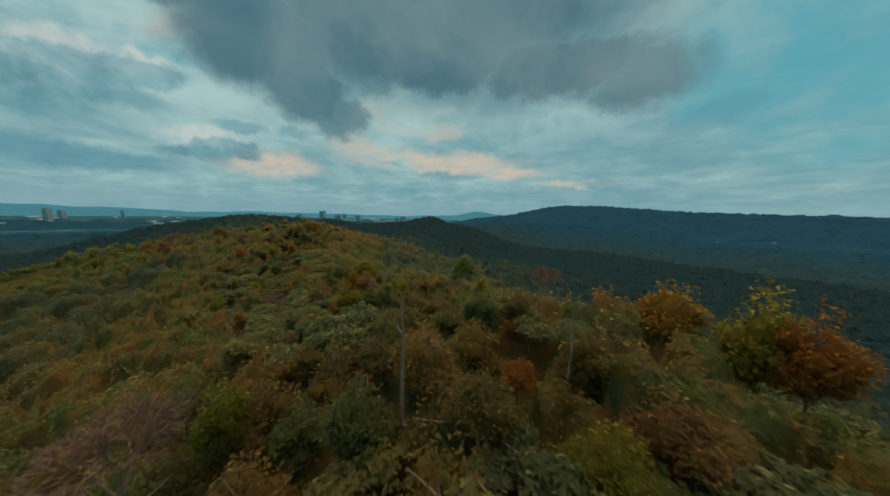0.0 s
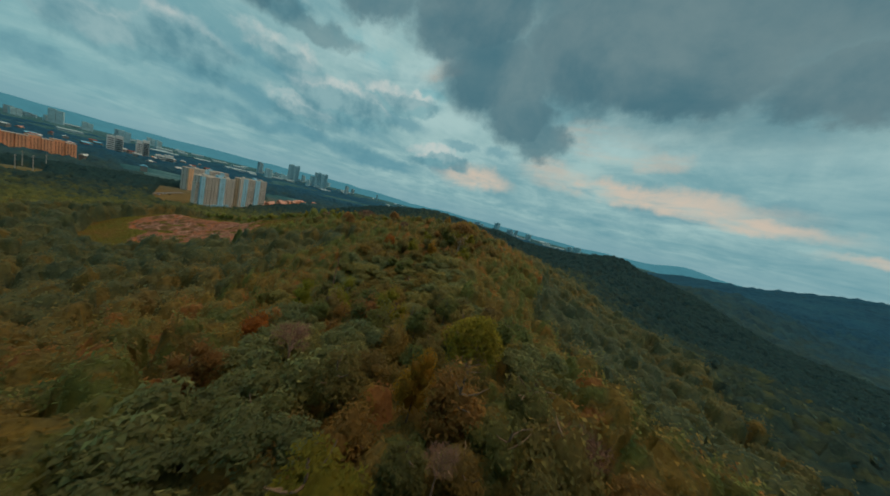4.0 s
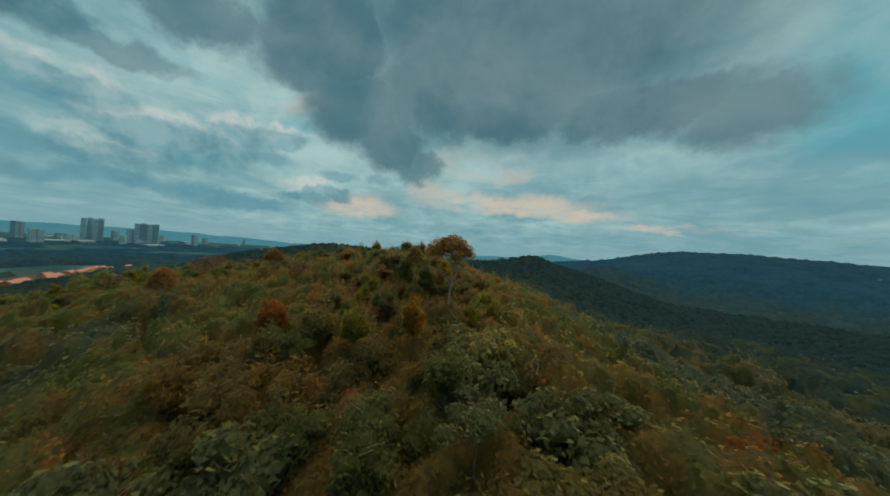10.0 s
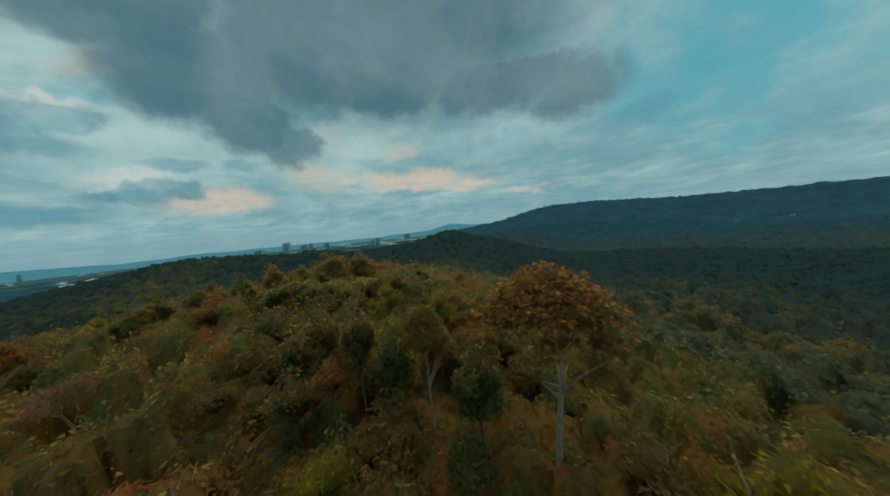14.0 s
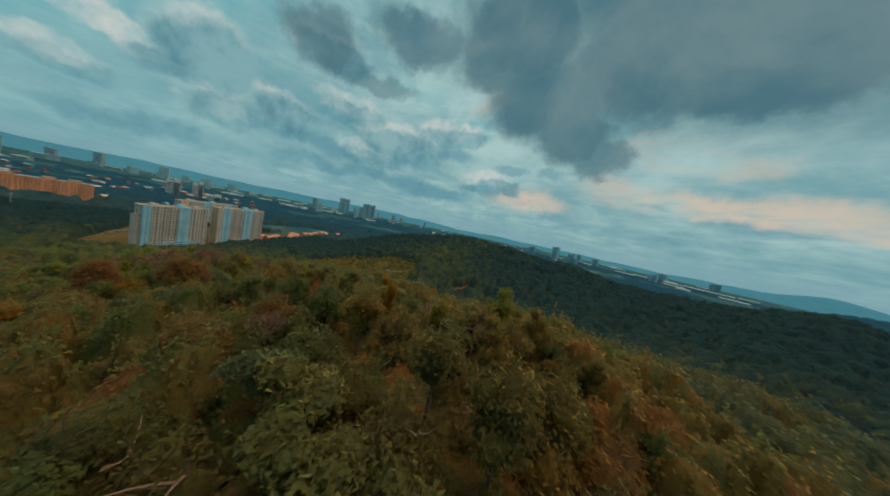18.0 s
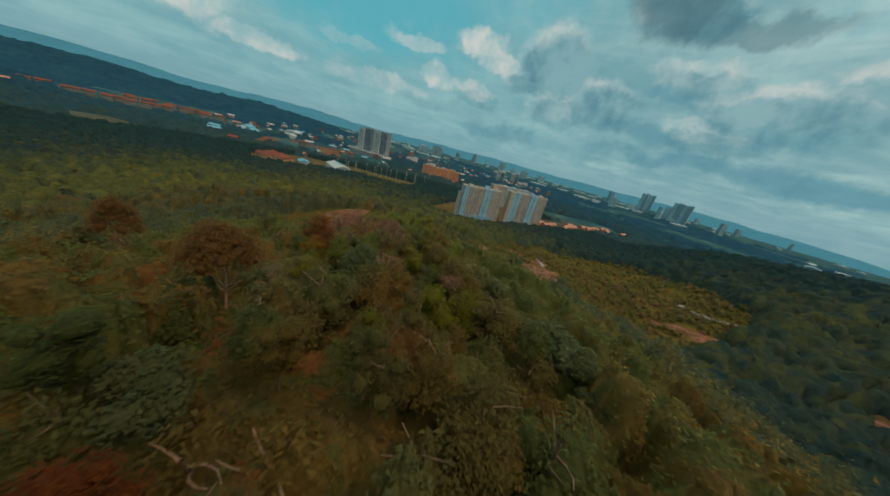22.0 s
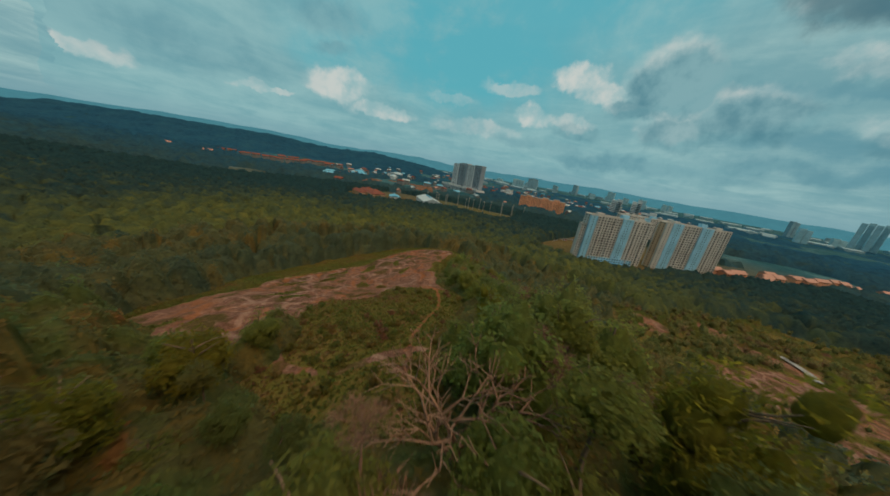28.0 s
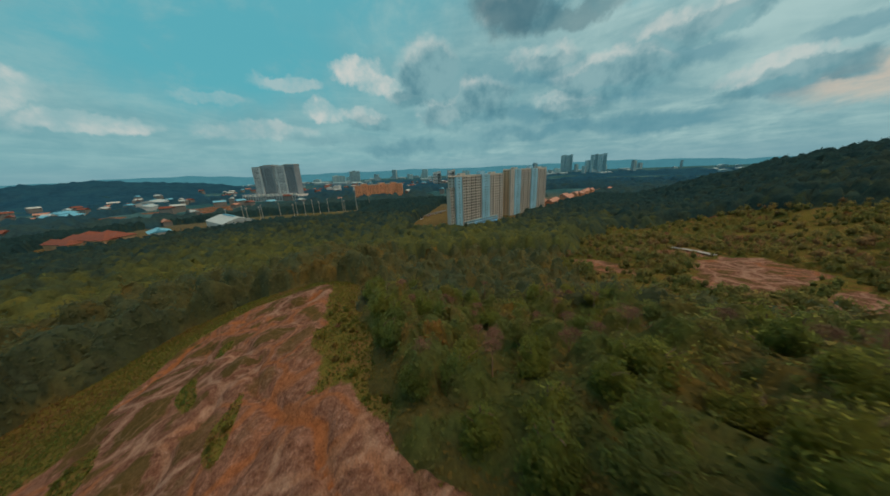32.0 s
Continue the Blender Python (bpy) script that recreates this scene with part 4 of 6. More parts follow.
def plant(proto, name, label, category, x, y, scale=1.0, turn=0.0, top=None, squash=1.0, group="", crown_mat=None, crown_name="crown"):
    """A tree rooted in the ground whose trunk is drawn out until the crown's top stands at a height."""
    root = new(name)
    z = float(height(x, y))
    root.matrix_world = Matrix.LocRotScale((x, y, z), Euler((0, 0, turn)), None)
    tagged(root, label, category, group)
    own = proto["high"] * scale * squash
    rise = own if top is None else top - z
    tr = new("trunk", proto["trunk"])
    tr.parent = root
    if proto["crown"] is None:
        tr.scale = (scale, scale, scale)
        tr.location = (0, 0, rise - proto["high"] * scale)
        return root
    cr = new(crown_name, proto["crown"])
    cr.parent = root
    if crown_name == "twig_haze":
        cr.scale = tr.scale = (scale, scale, scale)
        cr.location = tr.location = (0, 0, rise - proto["high"] * scale)
        cr["kind"] = "stuff"
    else:
        cr.scale = (scale, scale, scale * squash)
        cr.location = (0, 0, rise - own)
        tr.scale = (scale, scale, (rise - 0.13 * own) / proto["stem"])
    if crown_mat is not None:
        cr.material_slots[0].link = "OBJECT"
        cr.material_slots[0].material = crown_mat
    return root


def ground_track():
    return np.array([e[:2] for _, e, _, _ in PATH])


FLIGHT = [(0, 0), (-17, 63), (-36, 87), (-68, 110), (-107, 158), (-113, 203), (-125, 243), (-155, 259), (-204, 254), (-255, 219), (-293, 183), (-326, 160)]

# trees that can be told apart: kind, mesh, name, label, place, crown width, height of the top, leaves
SPECIAL = [
    ("tall", 0, "tall_tree", "tall dome-crowned tree with a pale bare trunk on the ridge top", -97, 188, 15.5, 113.6, LEAF_TAN),
    ("tall", 1, "tall_tree", "tall round-crowned tree with a pale leaning trunk above the canopy", 4.6, 65.5, 7.6, 110.1, LEAF_GREEN),
    ("tall", 1, "tall_tree", "slim tall tree standing out of the forest on the ridge", -109, 193, 6.5, 109.8, None),
    ("fine", 1, "tall_tree", "dark tree standing out on the ridge top", -113, 196, 6.4, 108.8, None),
    ("broad", 2, "tall_tree", "dark tree standing out on the ridge top", -124, 205, 7.0, 108.6, None),
    ("broad", 0, "tall_tree", "dark tree standing out on the ridge top", -104, 190, 6.6, 106.5, None),
    ("fine", 0, "crest_tree", "round-crowned dark tree on the crest of the ridge", -152, 247, 7.0, 112.2, None),
    ("broad", 1, "crest_tree", "round-crowned dark tree on the crest of the ridge", -134.5, 247, 8.0, 114.2, None),
    ("fine", 2, "crest_tree", "round-crowned dark tree on the crest of the ridge", -126.5, 248, 7.0, 113.8, None),
    ("broad", 3, "crest_tree", "round-crowned dark tree on the crest of the ridge", -159, 244, 6.4, 111.4, None),
    ("broad", 4, "crest_tree", "round-crowned dark tree on the crest of the ridge", -169, 241, 7.0, 109.6, None),
    ("fine", 4, "tall_tree", "dark tree standing out on the ridge top", -118, 200, 6.0, 109.6, None),
    ("tall", 0, "tall_tree", "umbrella-crowned yellow-green tree in the canopy", -30, 95, 11.0, 103.0, LEAF_LIME),
    ("tall", 1, "tall_tree", "broad dark tree standing above the western slope", -238, 206, 13.0, 93.0, None),
    ("fine", 0, "golden_tree", "broad tree with golden-yellow leaves in the canopy", 34.1, 38.5, 11.0, 111.3, LEAF_GOLD),
    ("fine", 1, "golden_tree", "broad tree with lime-yellow leaves in the canopy", 41.3, 33.0, 9.5, 113.0, LEAF_LIME),
    ("fine", 3, "rusty_tree", "broad tree with orange-brown leaves beside a yellow one", 42.1, 28.0, 7.5, 112.2, LEAF_RUST),
    ("fine", 2, "rusty_tree", "small tree with rust-orange leaves among green crowns", 7.9, 26.0, 4.2, 105.5, LEAF_RUST),
    ("fine", 0, "tan_tree", "tree with a brownish rounded crown beside a lime-green one", 19.4, 21.0, 9.0, 105.8, LEAF_TAN),
    ("fine", 2, "lime_tree", "bright lime-green tree with a dense rounded crown", 12.3, 16.8, 7.2, 105.8, LEAF_LIME),
    ("fine", 1, "lime_tree", "yellow-green tree beside a bare one", -21.9, 23.7, 5.8, 104.2, LEAF_LIME),
    ("fine", 3, "lime_tree", "bright green tree with a broad crown", -25.2, 66.4, 7.6, 102.0, LEAF_LIME),
    ("feather", 1, "feathery_tree", "yellowish tree with fine leaves and a pale stem", -29.9, 81.0, 5.0, 101.9, LEAF_GOLD),
    ("fine", 3, "rusty_tree", "tree with orange-brown leaves on the forest slope", -73, 80, 7.0, 88.0, LEAF_RUST),
    ("feather", 2, "feathery_tree", "olive tree with fine drooping leaves on the slope", -57, 67, 8.0, 93.0, LEAF_TAN),
    ("fine", 0, "rusty_tree", "tall tree with bright orange leaves on the forest slope", -54, 154, 7.6, 92.0, LEAF_RUST),
    ("fine", 2, "golden_tree", "yellow-green tree beside an orange one on the slope", -48, 146, 8.0, 90.0, LEAF_GOLD),
    ("fine", 1, "golden_tree", "yellow-orange flowering tree below the ridge top", -98, 165.5, 5.4, 101.0, LEAF_GOLD),
    ("fine", 4, "lime_tree", "yellow-green tree below the ridge top", -107.3, 161.5, 6.6, 99.5, LEAF_LIME),
    ("fine", 3, "rusty_tree", "orange-brown tree on the western forest slope", -133, 168, 7.6, 97.0, LEAF_RUST),
    ("big", 1, "bigleaf_tree", "dark blue-green tree with large leaves", -125.5, 168, 7.4, 97.0, None),
    ("feather", 0, "golden_tree", "narrow golden-brown tree rising from the canopy", -154, 252.2, 3.2, 112.5, LEAF_GOLD),
    ("fine", 1, "tan_tree", "tree with a brownish spreading crown", -162, 237.5, 7.4, 107.5, LEAF_TAN),
    ("fine", 2, "golden_tree", "small yellow tree near the ridge crest", -148.8, 260, 3.6, 110.0, LEAF_LIME),
    ("fine", 2, "rusty_tree", "tree with orange-brown leaves near the ridge", -172, 248, 5.0, 105.0, LEAF_RUST),
    ("fine", 1, "rusty_tree", "tree with fading orange leaves on the slope", -199, 207, 8.0, 91.0, LEAF_RUST),
    ("fine", 4, "golden_tree", "golden-orange tree on the slope", -211.9, 199.3, 8.4, 90.2, LEAF_GOLD),
    ("fine", 0, "lime_tree", "yellow-green tree on the slope", -210.8, 226.5, 6.4, 94.5, LEAF_LIME),
    ("tall", 0, "tall_tree", "broad dark green tree with wide spreading leaves before two bare ones", -223, 231, 12.0, 95.0, LEAF_BIG),
    ("tall", 1, "rusty_tree", "tall tree with a rust-brown crown on a pale trunk", -203, 186, 9.0, 95.5, LEAF_TAN),
    ("tall", 0, "tall_tree", "tall dark tree with a wide flat crown", -196, 225.5, 11.0, 104.5, LEAF_TAN),
    ("fine", 1, "green_tree", "dark green rounded tree before bare ones", -228, 221, 8.0, 93.0, LEAF_GREEN),
    ("fine", 4, "green_tree", "dark green rounded tree before bare ones", -231.5, 227, 7.5, 94.0, LEAF_GREEN),
    ("fine", 0, "green_tree", "dark green rounded tree before bare ones", -224, 215.5, 7.0, 90.5, LEAF_GREEN),
    ("fine", 2, "rusty_tree", "low rust-orange tree on the ridge", -175.2, 247.3, 4.0, 105.5, LEAF_RUST),
    ("fine", 3, "lime_tree", "yellow-green rounded tree near two bare ones", -225, 214.6, 6.4, 91.7, LEAF_GOLD),
    ("fine", 4, "tan_tree", "tree with a wide olive-brown crown near the ridge top", -156.3, 229, 9.0, 107.5, LEAF_TAN),
    ("fine", 0, "lime_tree", "broad yellow-green tree on the western slope", -214, 258, 9.0, 98.5, LEAF_LIME),
    ("feather", 1, "feathery_tree", "bright lime-green tree with fine drooping leaves", -196, 250, 6.0, 101.0, None),
    ("feather", 0, "feathery_tree", "yellow-green tree with fine drooping leaves", -227, 242, 6.4, 96.5, None),
    ("fine", 3, "lime_tree", "bright green tree at the edge of the clay slope", -267.6, 178.6, 8.4, 76.5, LEAF_LIME),
    ("fine", 0, "lime_tree", "bright green rounded tree at the foot of the clay slope", -259, 183, 8.0, 77.5, LEAF_LIME),
    ("bare", 0, "bare_tree", "bare tree with a haze of pinkish dry twigs", 16.8, 45.6, 8.0, 112.3, None),
    ("bare", 1, "bare_tree", "wide bare tree with a haze of pinkish dry twigs", -21.0, 15.0, 8.5, 108.5, None),
    ("bare", 1, "bare_tree", "bare pinkish tree beside a tall round-crowned one", 0.7, 78.9, 6.5, 101.0, None),
    ("bare", 0, "bare_tree", "bare brown tree on the forest slope", -51, 76.6, 8.4, 96.0, None),
    ("bare", 1, "bare_tree", "small bare tree with pink twigs", -21.4, 74.6, 3.4, 99.8, None),
    ("bare", 1, "bare_tree", "bare tree with a wide haze of pinkish dry twigs", -157.5, 235.8, 6.0, 106.5, None),
    ("bare", 0, "bare_tree", "bare reddish tree on the western slope", -164, 209, 11.0, 101.5, None),
    ("bare", 1, "bare_tree", "wide bare tree with pale pink twigs beside green crowns", -233, 219.5, 14.0, 99.3, None),
    ("bare", 0, "bare_tree", "wide bare tree with pale pink twigs beside green crowns", -237, 228.5, 12.5, 99.5, None),
    ("bare", 1, "bare_tree", "bare brown tree among green crowns", -213.2, 242.6, 6.2, 100.7, None),
    ("bare", 0, "bare_tree", "bare brown tree among green crowns", -232, 200, 10.0, 88.0, None),
    ("bare", 0, "bare_tree", "bare grey tree with upright twigs", -216, 254.2, 5.6, 99.2, None),
    ("dead", 0, "dead_tree", "dead leafless tree with pale bent limbs above the slope", -276, 207.8, 13.5, 86.3, None),
    ("bare", 1, "dead_tree", "dead leafless tree with pale forked limbs", -284.3, 210.8, 5.0, 84.1, None),
    ("bare", 0, "dead_tree", "small dead tree with thin pale branches", -289, 216, 5.4, 82.0, None),
    ("dead", 0, "dead_tree", "small dead tree with thin pale branches", -288.2, 220.5, 4.0, 80.9, None),
    ("bare", 1, "dead_tree", "leaning grey dead tree with thin twigs", -269.7, 205, 3.6, 85.5, None),
    ("dead", 1, "dead_tree", "dead tree with white bent branches in the canopy", -203, 226, 6.0, 96.0, None),
    ("dead", 2, "dead_tree", "dead tree with pale bent branches in the canopy", -150, 258, 4.0, 108.6, None),
    ("dead", 1, "dead_tree", "dead tree with pale bent branches below the crest", -173, 294, 12.0, 99.0, None),
    ("dead", 2, "dead_tree", "thin dead tree on the ridge crest", -142, 262, 4.0, 108.0, None),
    ("feather", 2, "feathery_tree", "olive tree with fine drooping leaves", -110, 214, 6.4, 103.0, None),
    ("feather", 0, "feathery_tree", "olive tree with fine drooping leaves", -101, 216, 6.2, 101.0, LEAF_TAN),
    ("feather", 1, "feathery_tree", "olive tree with fine drooping leaves in the forest", -14, 74, 5.2, 101.5, None),
]
TAKEN = []
for kind, k, nm, lab, x, y, wide, top, mat in SPECIAL:
    proto = PROTO[kind][k]
    s = wide / proto["wide"]
    plant(proto, nm, lab, "tree", x, y, s, (x * 7 + y) % 6.28, top=top, squash=min(max((top - float(height(x, y)) - 7) / (0.75 * proto["high"] * s), 0.8), 1.5) if kind != "tall" else 0.86 if wide > 15 else 1.2, crown_mat=mat, crown_name="twig_haze" if kind == "bare" else "crown")
    TAKEN.append((x, y, 0.16 * wide + 0.4 if kind in ("dead", "bare") else 0.42 * wide))
OPENED = [(x, y, 0.5 * wide + 2.5, 0.4 if kind == "dead" else 0.0 if kind == "bare" else 0.10) for kind, _, _, _, x, y, wide, _, _ in SPECIAL]


def clear_of(x, y, extra=0.0):
    return all((x - a) ** 2 + (y - b) ** 2 > (r + extra) ** 2 for a, b, r in TAKEN)


def snag(x, y, z0, z1, lean):
    s = np.linspace(0, 1, 7)
    pts = np.stack([x + lean[0] * s + 0.25 * np.sin(s * 9), y + lean[1] * s, z0 + (z1 - z0) * s], -1)
    root = new("dead_tree")
    tagged(root, "tall bare dead trunk without limbs rising from the canopy", "tree")
    part = new("trunk", mesh_data("snag", *tube(pts, 0.30 * (1.1 - 0.75 * s), 8), BARK_DEAD, smooth=True))
    part.parent = root
    stub = new("broken_branch", mesh_data("stub", *tube(pts[5] + np.array([[0, 0, 0], [-0.7, 0.2, 0.8], [-0.8, 0.2, 1.9]]), [0.12, 0.09, 0.03], 5), BARK_DEAD))
    stub.parent = root


snag(-3.4, 24.0, 88, 112.6, (-0.8, -0.6))
snag(-97, 112, 74, 92, (0.3, 0.2))
snag(-79, 131, 76, 90, (0.5, 0.0))


def palm(x, y):
    rng = np.random.default_rng(4)
    root = new("palm_tree")
    z = float(height(x, y))
    root.location = (x, y, z)
    tagged(root, "slender palm with arching grey-green fronds in the canopy", "palm tree")
    s = np.linspace(0, 1, 6)
    part = new("trunk", mesh_data("palm_trunk", *tube(np.stack([0.4 * s, 0 * s, -1 + 14.5 * s], -1), 0.17 * (1.1 - 0.3 * s), 7), BARK_PALE, smooth=True))
    part.parent = root
    for k in range(11):
        a = k * 6.283 / 11 + 0.2 * rng.random()
        t = np.linspace(0.05, 1, 22)
        arch = np.stack([math.cos(a) * 2.9 * t, math.sin(a) * 2.9 * t, 13.5 + 1.7 * t - 2.9 * t * t], -1) + (0.4, 0, 0)
        c = np.repeat(arch, 2, 0)
        sd = np.array([-math.sin(a), math.cos(a), -0.35]) * np.tile([1, -1], len(t))[:, None] * np.array([1, 1, 1])
        sd[:, 2] = -0.4
        ln = 0.75 * np.sin(np.repeat(t, 2) * 3.0 + 0.12)[:, None]
        fw = np.repeat(unit(np.gradient(arch, axis=0)), 2, 0) * 0.07
        v = np.stack([c - fw, c + sd * ln * 0.5 - fw * 0.6, c + sd * ln, c + fw], 1).reshape(-1, 3)
        fr = new("frond", mesh_data("frond", v, np.arange(len(v)).reshape(-1, 4), LEAF_BIG))
        fr.parent = root
        fr["kind"] = "stuff"


palm(14.5, 29)
palm(-50, 102)
TAKEN += [(14.5, 29, 2.5), (-4.2, 25.5, 2.0), (-50, 102, 2.5)]


def scatter_near():
    """The forest that the camera flies over: each tree a thing of its own."""
    rng = np.random.default_rng(31)
    pts = np.array(FLIGHT, float)
    made = []
    for gx in np.arange(-330, 60, 6.2):
        for gy in np.arange(-14, 300, 6.2):
            x, y = gx + 4.2 * (rng.random() - 0.5), gy + 4.2 * (rng.random() - 0.5)
            r = rng.random(4)
            d = line_distance(np.array(x), np.array(y), FLIGHT)
            if d > 33 or (x > -5 and y < 3):
                continue
            if float(open_mask(np.array(x), np.array(y))) > 0.45:
                continue
            if not clear_of(x, y, 1.2):
                continue
            made.append((float(d), x, y, r))
    made.sort(key=lambda q: q[0])
    count = {"broad": 0, "fine": 0, "big": 0, "feather": 0, "bare": 0}
    zone = Lattice(77)
    for d, x, y, r in made:
        g = float(zone(x, y, 26))
        kind = "big" if g > 0.10 + 0.25 * (r[0] - 0.5) and x > -235 else "feather" if r[1] > 0.93 else "bare" if r[1] < 0.02 else "fine" if r[0] > 0.55 else "broad"
        if d > 27 or count[kind] >= 300:
            continue
        count[kind] += 1
        s = (0.78 + 0.62 * r[2] ** 1.5) * (1.0 if kind != "feather" else 0.9)
        lab = {"broad": "forest tree with a rounded olive-green crown", "fine": "forest tree with a dense small-leaved olive crown", "big": "slender tree with large broad grey-green leaves", "feather": "forest tree with fine yellow-green leaves", "bare": "small tree with dry pinkish twigs"}[kind]
        nm = {"broad": "forest_tree", "fine": "small_leaved_tree", "big": "bigleaf_tree", "feather": "feathery_tree", "bare": "bare_tree"}[kind]
        if x < -258 and 125 < y < 203:
            s *= 0.62
        proto = PROTO[kind][int(r[3] * len(PROTO[kind]))]
        rise = (9.0 + 6.5 * r[1] if kind != "big" else 9.5 + 3.5 * r[1]) * (0.62 if x < -258 and 125 < y < 203 else 1.0)
        rise *= 1 + 0.16 * r[2] * min(max((d - 7) / 7, 0), 1)
        plant(proto, nm, lab, "tree", x, y, s * 1.12, 6.28 * r[0], top=float(height(x, y)) + rise, squash=0.70 + 0.35 * r[2],
              group="trees of the ridge forest", crown_mat=(LEAF_GREEN if x < -205 - 60 * r[1] else None) if kind in ("broad", "fine") else None if kind != "feather" or r[2] > 0.5 else LEAF, crown_name="twig_haze" if kind == "bare" else "crown")
        TAKEN.append((x, y, 2.2))
    return count


NEAR_COUNT = scatter_near()


def young_trees():
    """The young wood west of the trail, tree by tree."""
    rng = np.random.default_rng(83)
    k = 0
    for gx in np.arange(-400, -296, 5.0):
        for gy in np.arange(140, 240, 5.0):
            x, y = gx + 4.2 * (rng.random() - 0.5), gy + 4.2 * (rng.random() - 0.5)
            r = rng.random(4)
            if float(line_distance(np.array(x), np.array(y), [(-335, 178), (-362, 178), (-392, 160)])) > 34 or float(open_mask(np.array(x), np.array(y))) > 0.35 or not clear_of(x, y, 0.6):
                continue
            k += 1
            thin = r[0] < 0.26
            proto = PROTO["bare"][k % 2] if thin else PROTO["broad"][k % 5]
            s = (3.2 if thin else 5.0) * (0.75 + 0.5 * r[1]) / proto["wide"]
            plant(proto, "bare_sapling" if thin else "young_tree", "thin pale sapling with few leaves" if thin else "young forest tree with a loose grey-green crown", "tree", x, y, s, 6.28 * r[2],
                  top=float(height(x, y)) + 6.8 + 3.4 * r[3], squash=0.85 + 0.4 * r[1], group="young trees beside the clay slope", crown_mat=None if thin else LEAF_GREEN, crown_name="twig_haze" if thin else "crown")
            TAKEN.append((x, y, 1.5))


young_trees()

# ---- woodland: crowns too many to count ----
BUILT = [[(-690, -400), (-860, -530), (-1000, -400), (-960, -240), (-800, -215), (-750, -310)], [(-584, 132), (-572, 170), (-584, 202), (-618, 240), (-656, 258), (-712, 322), (-850, 260), (-830, 150), (-700, 128), (-620, 114)], [(-960, -90), (-1000, 60), (-1080, 60), (-1050, -90)],
         [(-1030, -420), (-1000, -230), (-1150, -220), (-1170, -420)], [(-520, -180), (-720, -60), (-760, -140), (-700, -260), (-580, -260)],
         [(-705, 310), (-950, 560), (-1020, 500), (-800, 290)], [(-400, -860), (-900, -860), (-1100, -600), (-820, -540), (-700, -700), (-420, -800)]]


def town_mask(x, y):
    m = np.zeros(np.shape(x))
    for poly in BUILT:
        m = np.maximum(m, np.clip(inside_by(x, y, poly) / 10 + 0.5, 0, 1))
    return m


def crowns_joined(name, label, x, y, size, tall, cards, card_size, mat, seed, sink=0.0, deep=0.86):
    rng = np.random.default_rng(seed)
    n = len(x)
    z = height(x, y) + tall - sink
    tint = np.clip(0.45 + 0.9 * NZ(x, y, 60) + 0.30 * rng.normal(size=n), 0, 1)
    v0, f0 = ICO1
    wob = 1 + 0.20 * rng.normal(size=(n, len(v0), 1))
    core = v0[None] * wob * np.stack([size * 0.60, size * 0.60, size * deep * 0.62], -1)[:, None] + np.stack([x, y, z - size * deep * 0.7], -1)[:, None]
    faces = f0[None] + (np.arange(n) * len(v0))[:, None, None]
    V, F, T = [core.reshape(-1, 3)], [as_quads(faces.reshape(-1, 3))], [np.repeat(tint, len(v0))]
    if cards:
        m = n * cards
        d = unit(rng.normal(size=(m, 3)) + np.array([0, 0, 0.55]))
        own = np.repeat(np.arange(n), cards)
        c = np.stack([x, y, z - size * deep * 0.7], -1)[own] + d * np.stack([size, size, size * deep], -1)[own] * (0.50 + 0.62 * rng.random((m, 1)) ** 0.6)
        cv, cf = leaf_cards(c, d + np.array([0, 0, 0.4]), card_size * size[own] * (0.6 + 0.8 * rng.random(m)), rng, 0.7, 0.2, 0.6)
        F.append(cf + len(V[0]))
        V.append(cv)
        T.append(np.repeat(tint[own], 4))
    me = mesh_data(name, np.concatenate(V), np.concatenate(F), mat, smooth=True, attributes={"tint": np.concatenate(T)})
    ob = new(name, me)
    tagged(ob, label, "woodland", kind="stuff")
    return ob


def jittered(x0, x1, y0, y1, step, seed):
    rng = np.random.default_rng(seed)
    gx, gy = np.meshgrid(np.arange(x0, x1, step), np.arange(y0, y1, step), indexing="ij")
    x = gx.ravel() + step * 0.8 * (rng.random(gx.size) - 0.5)
    y = gy.ravel() + step * 0.8 * (rng.random(gx.size) - 0.5)
    return x, y, rng


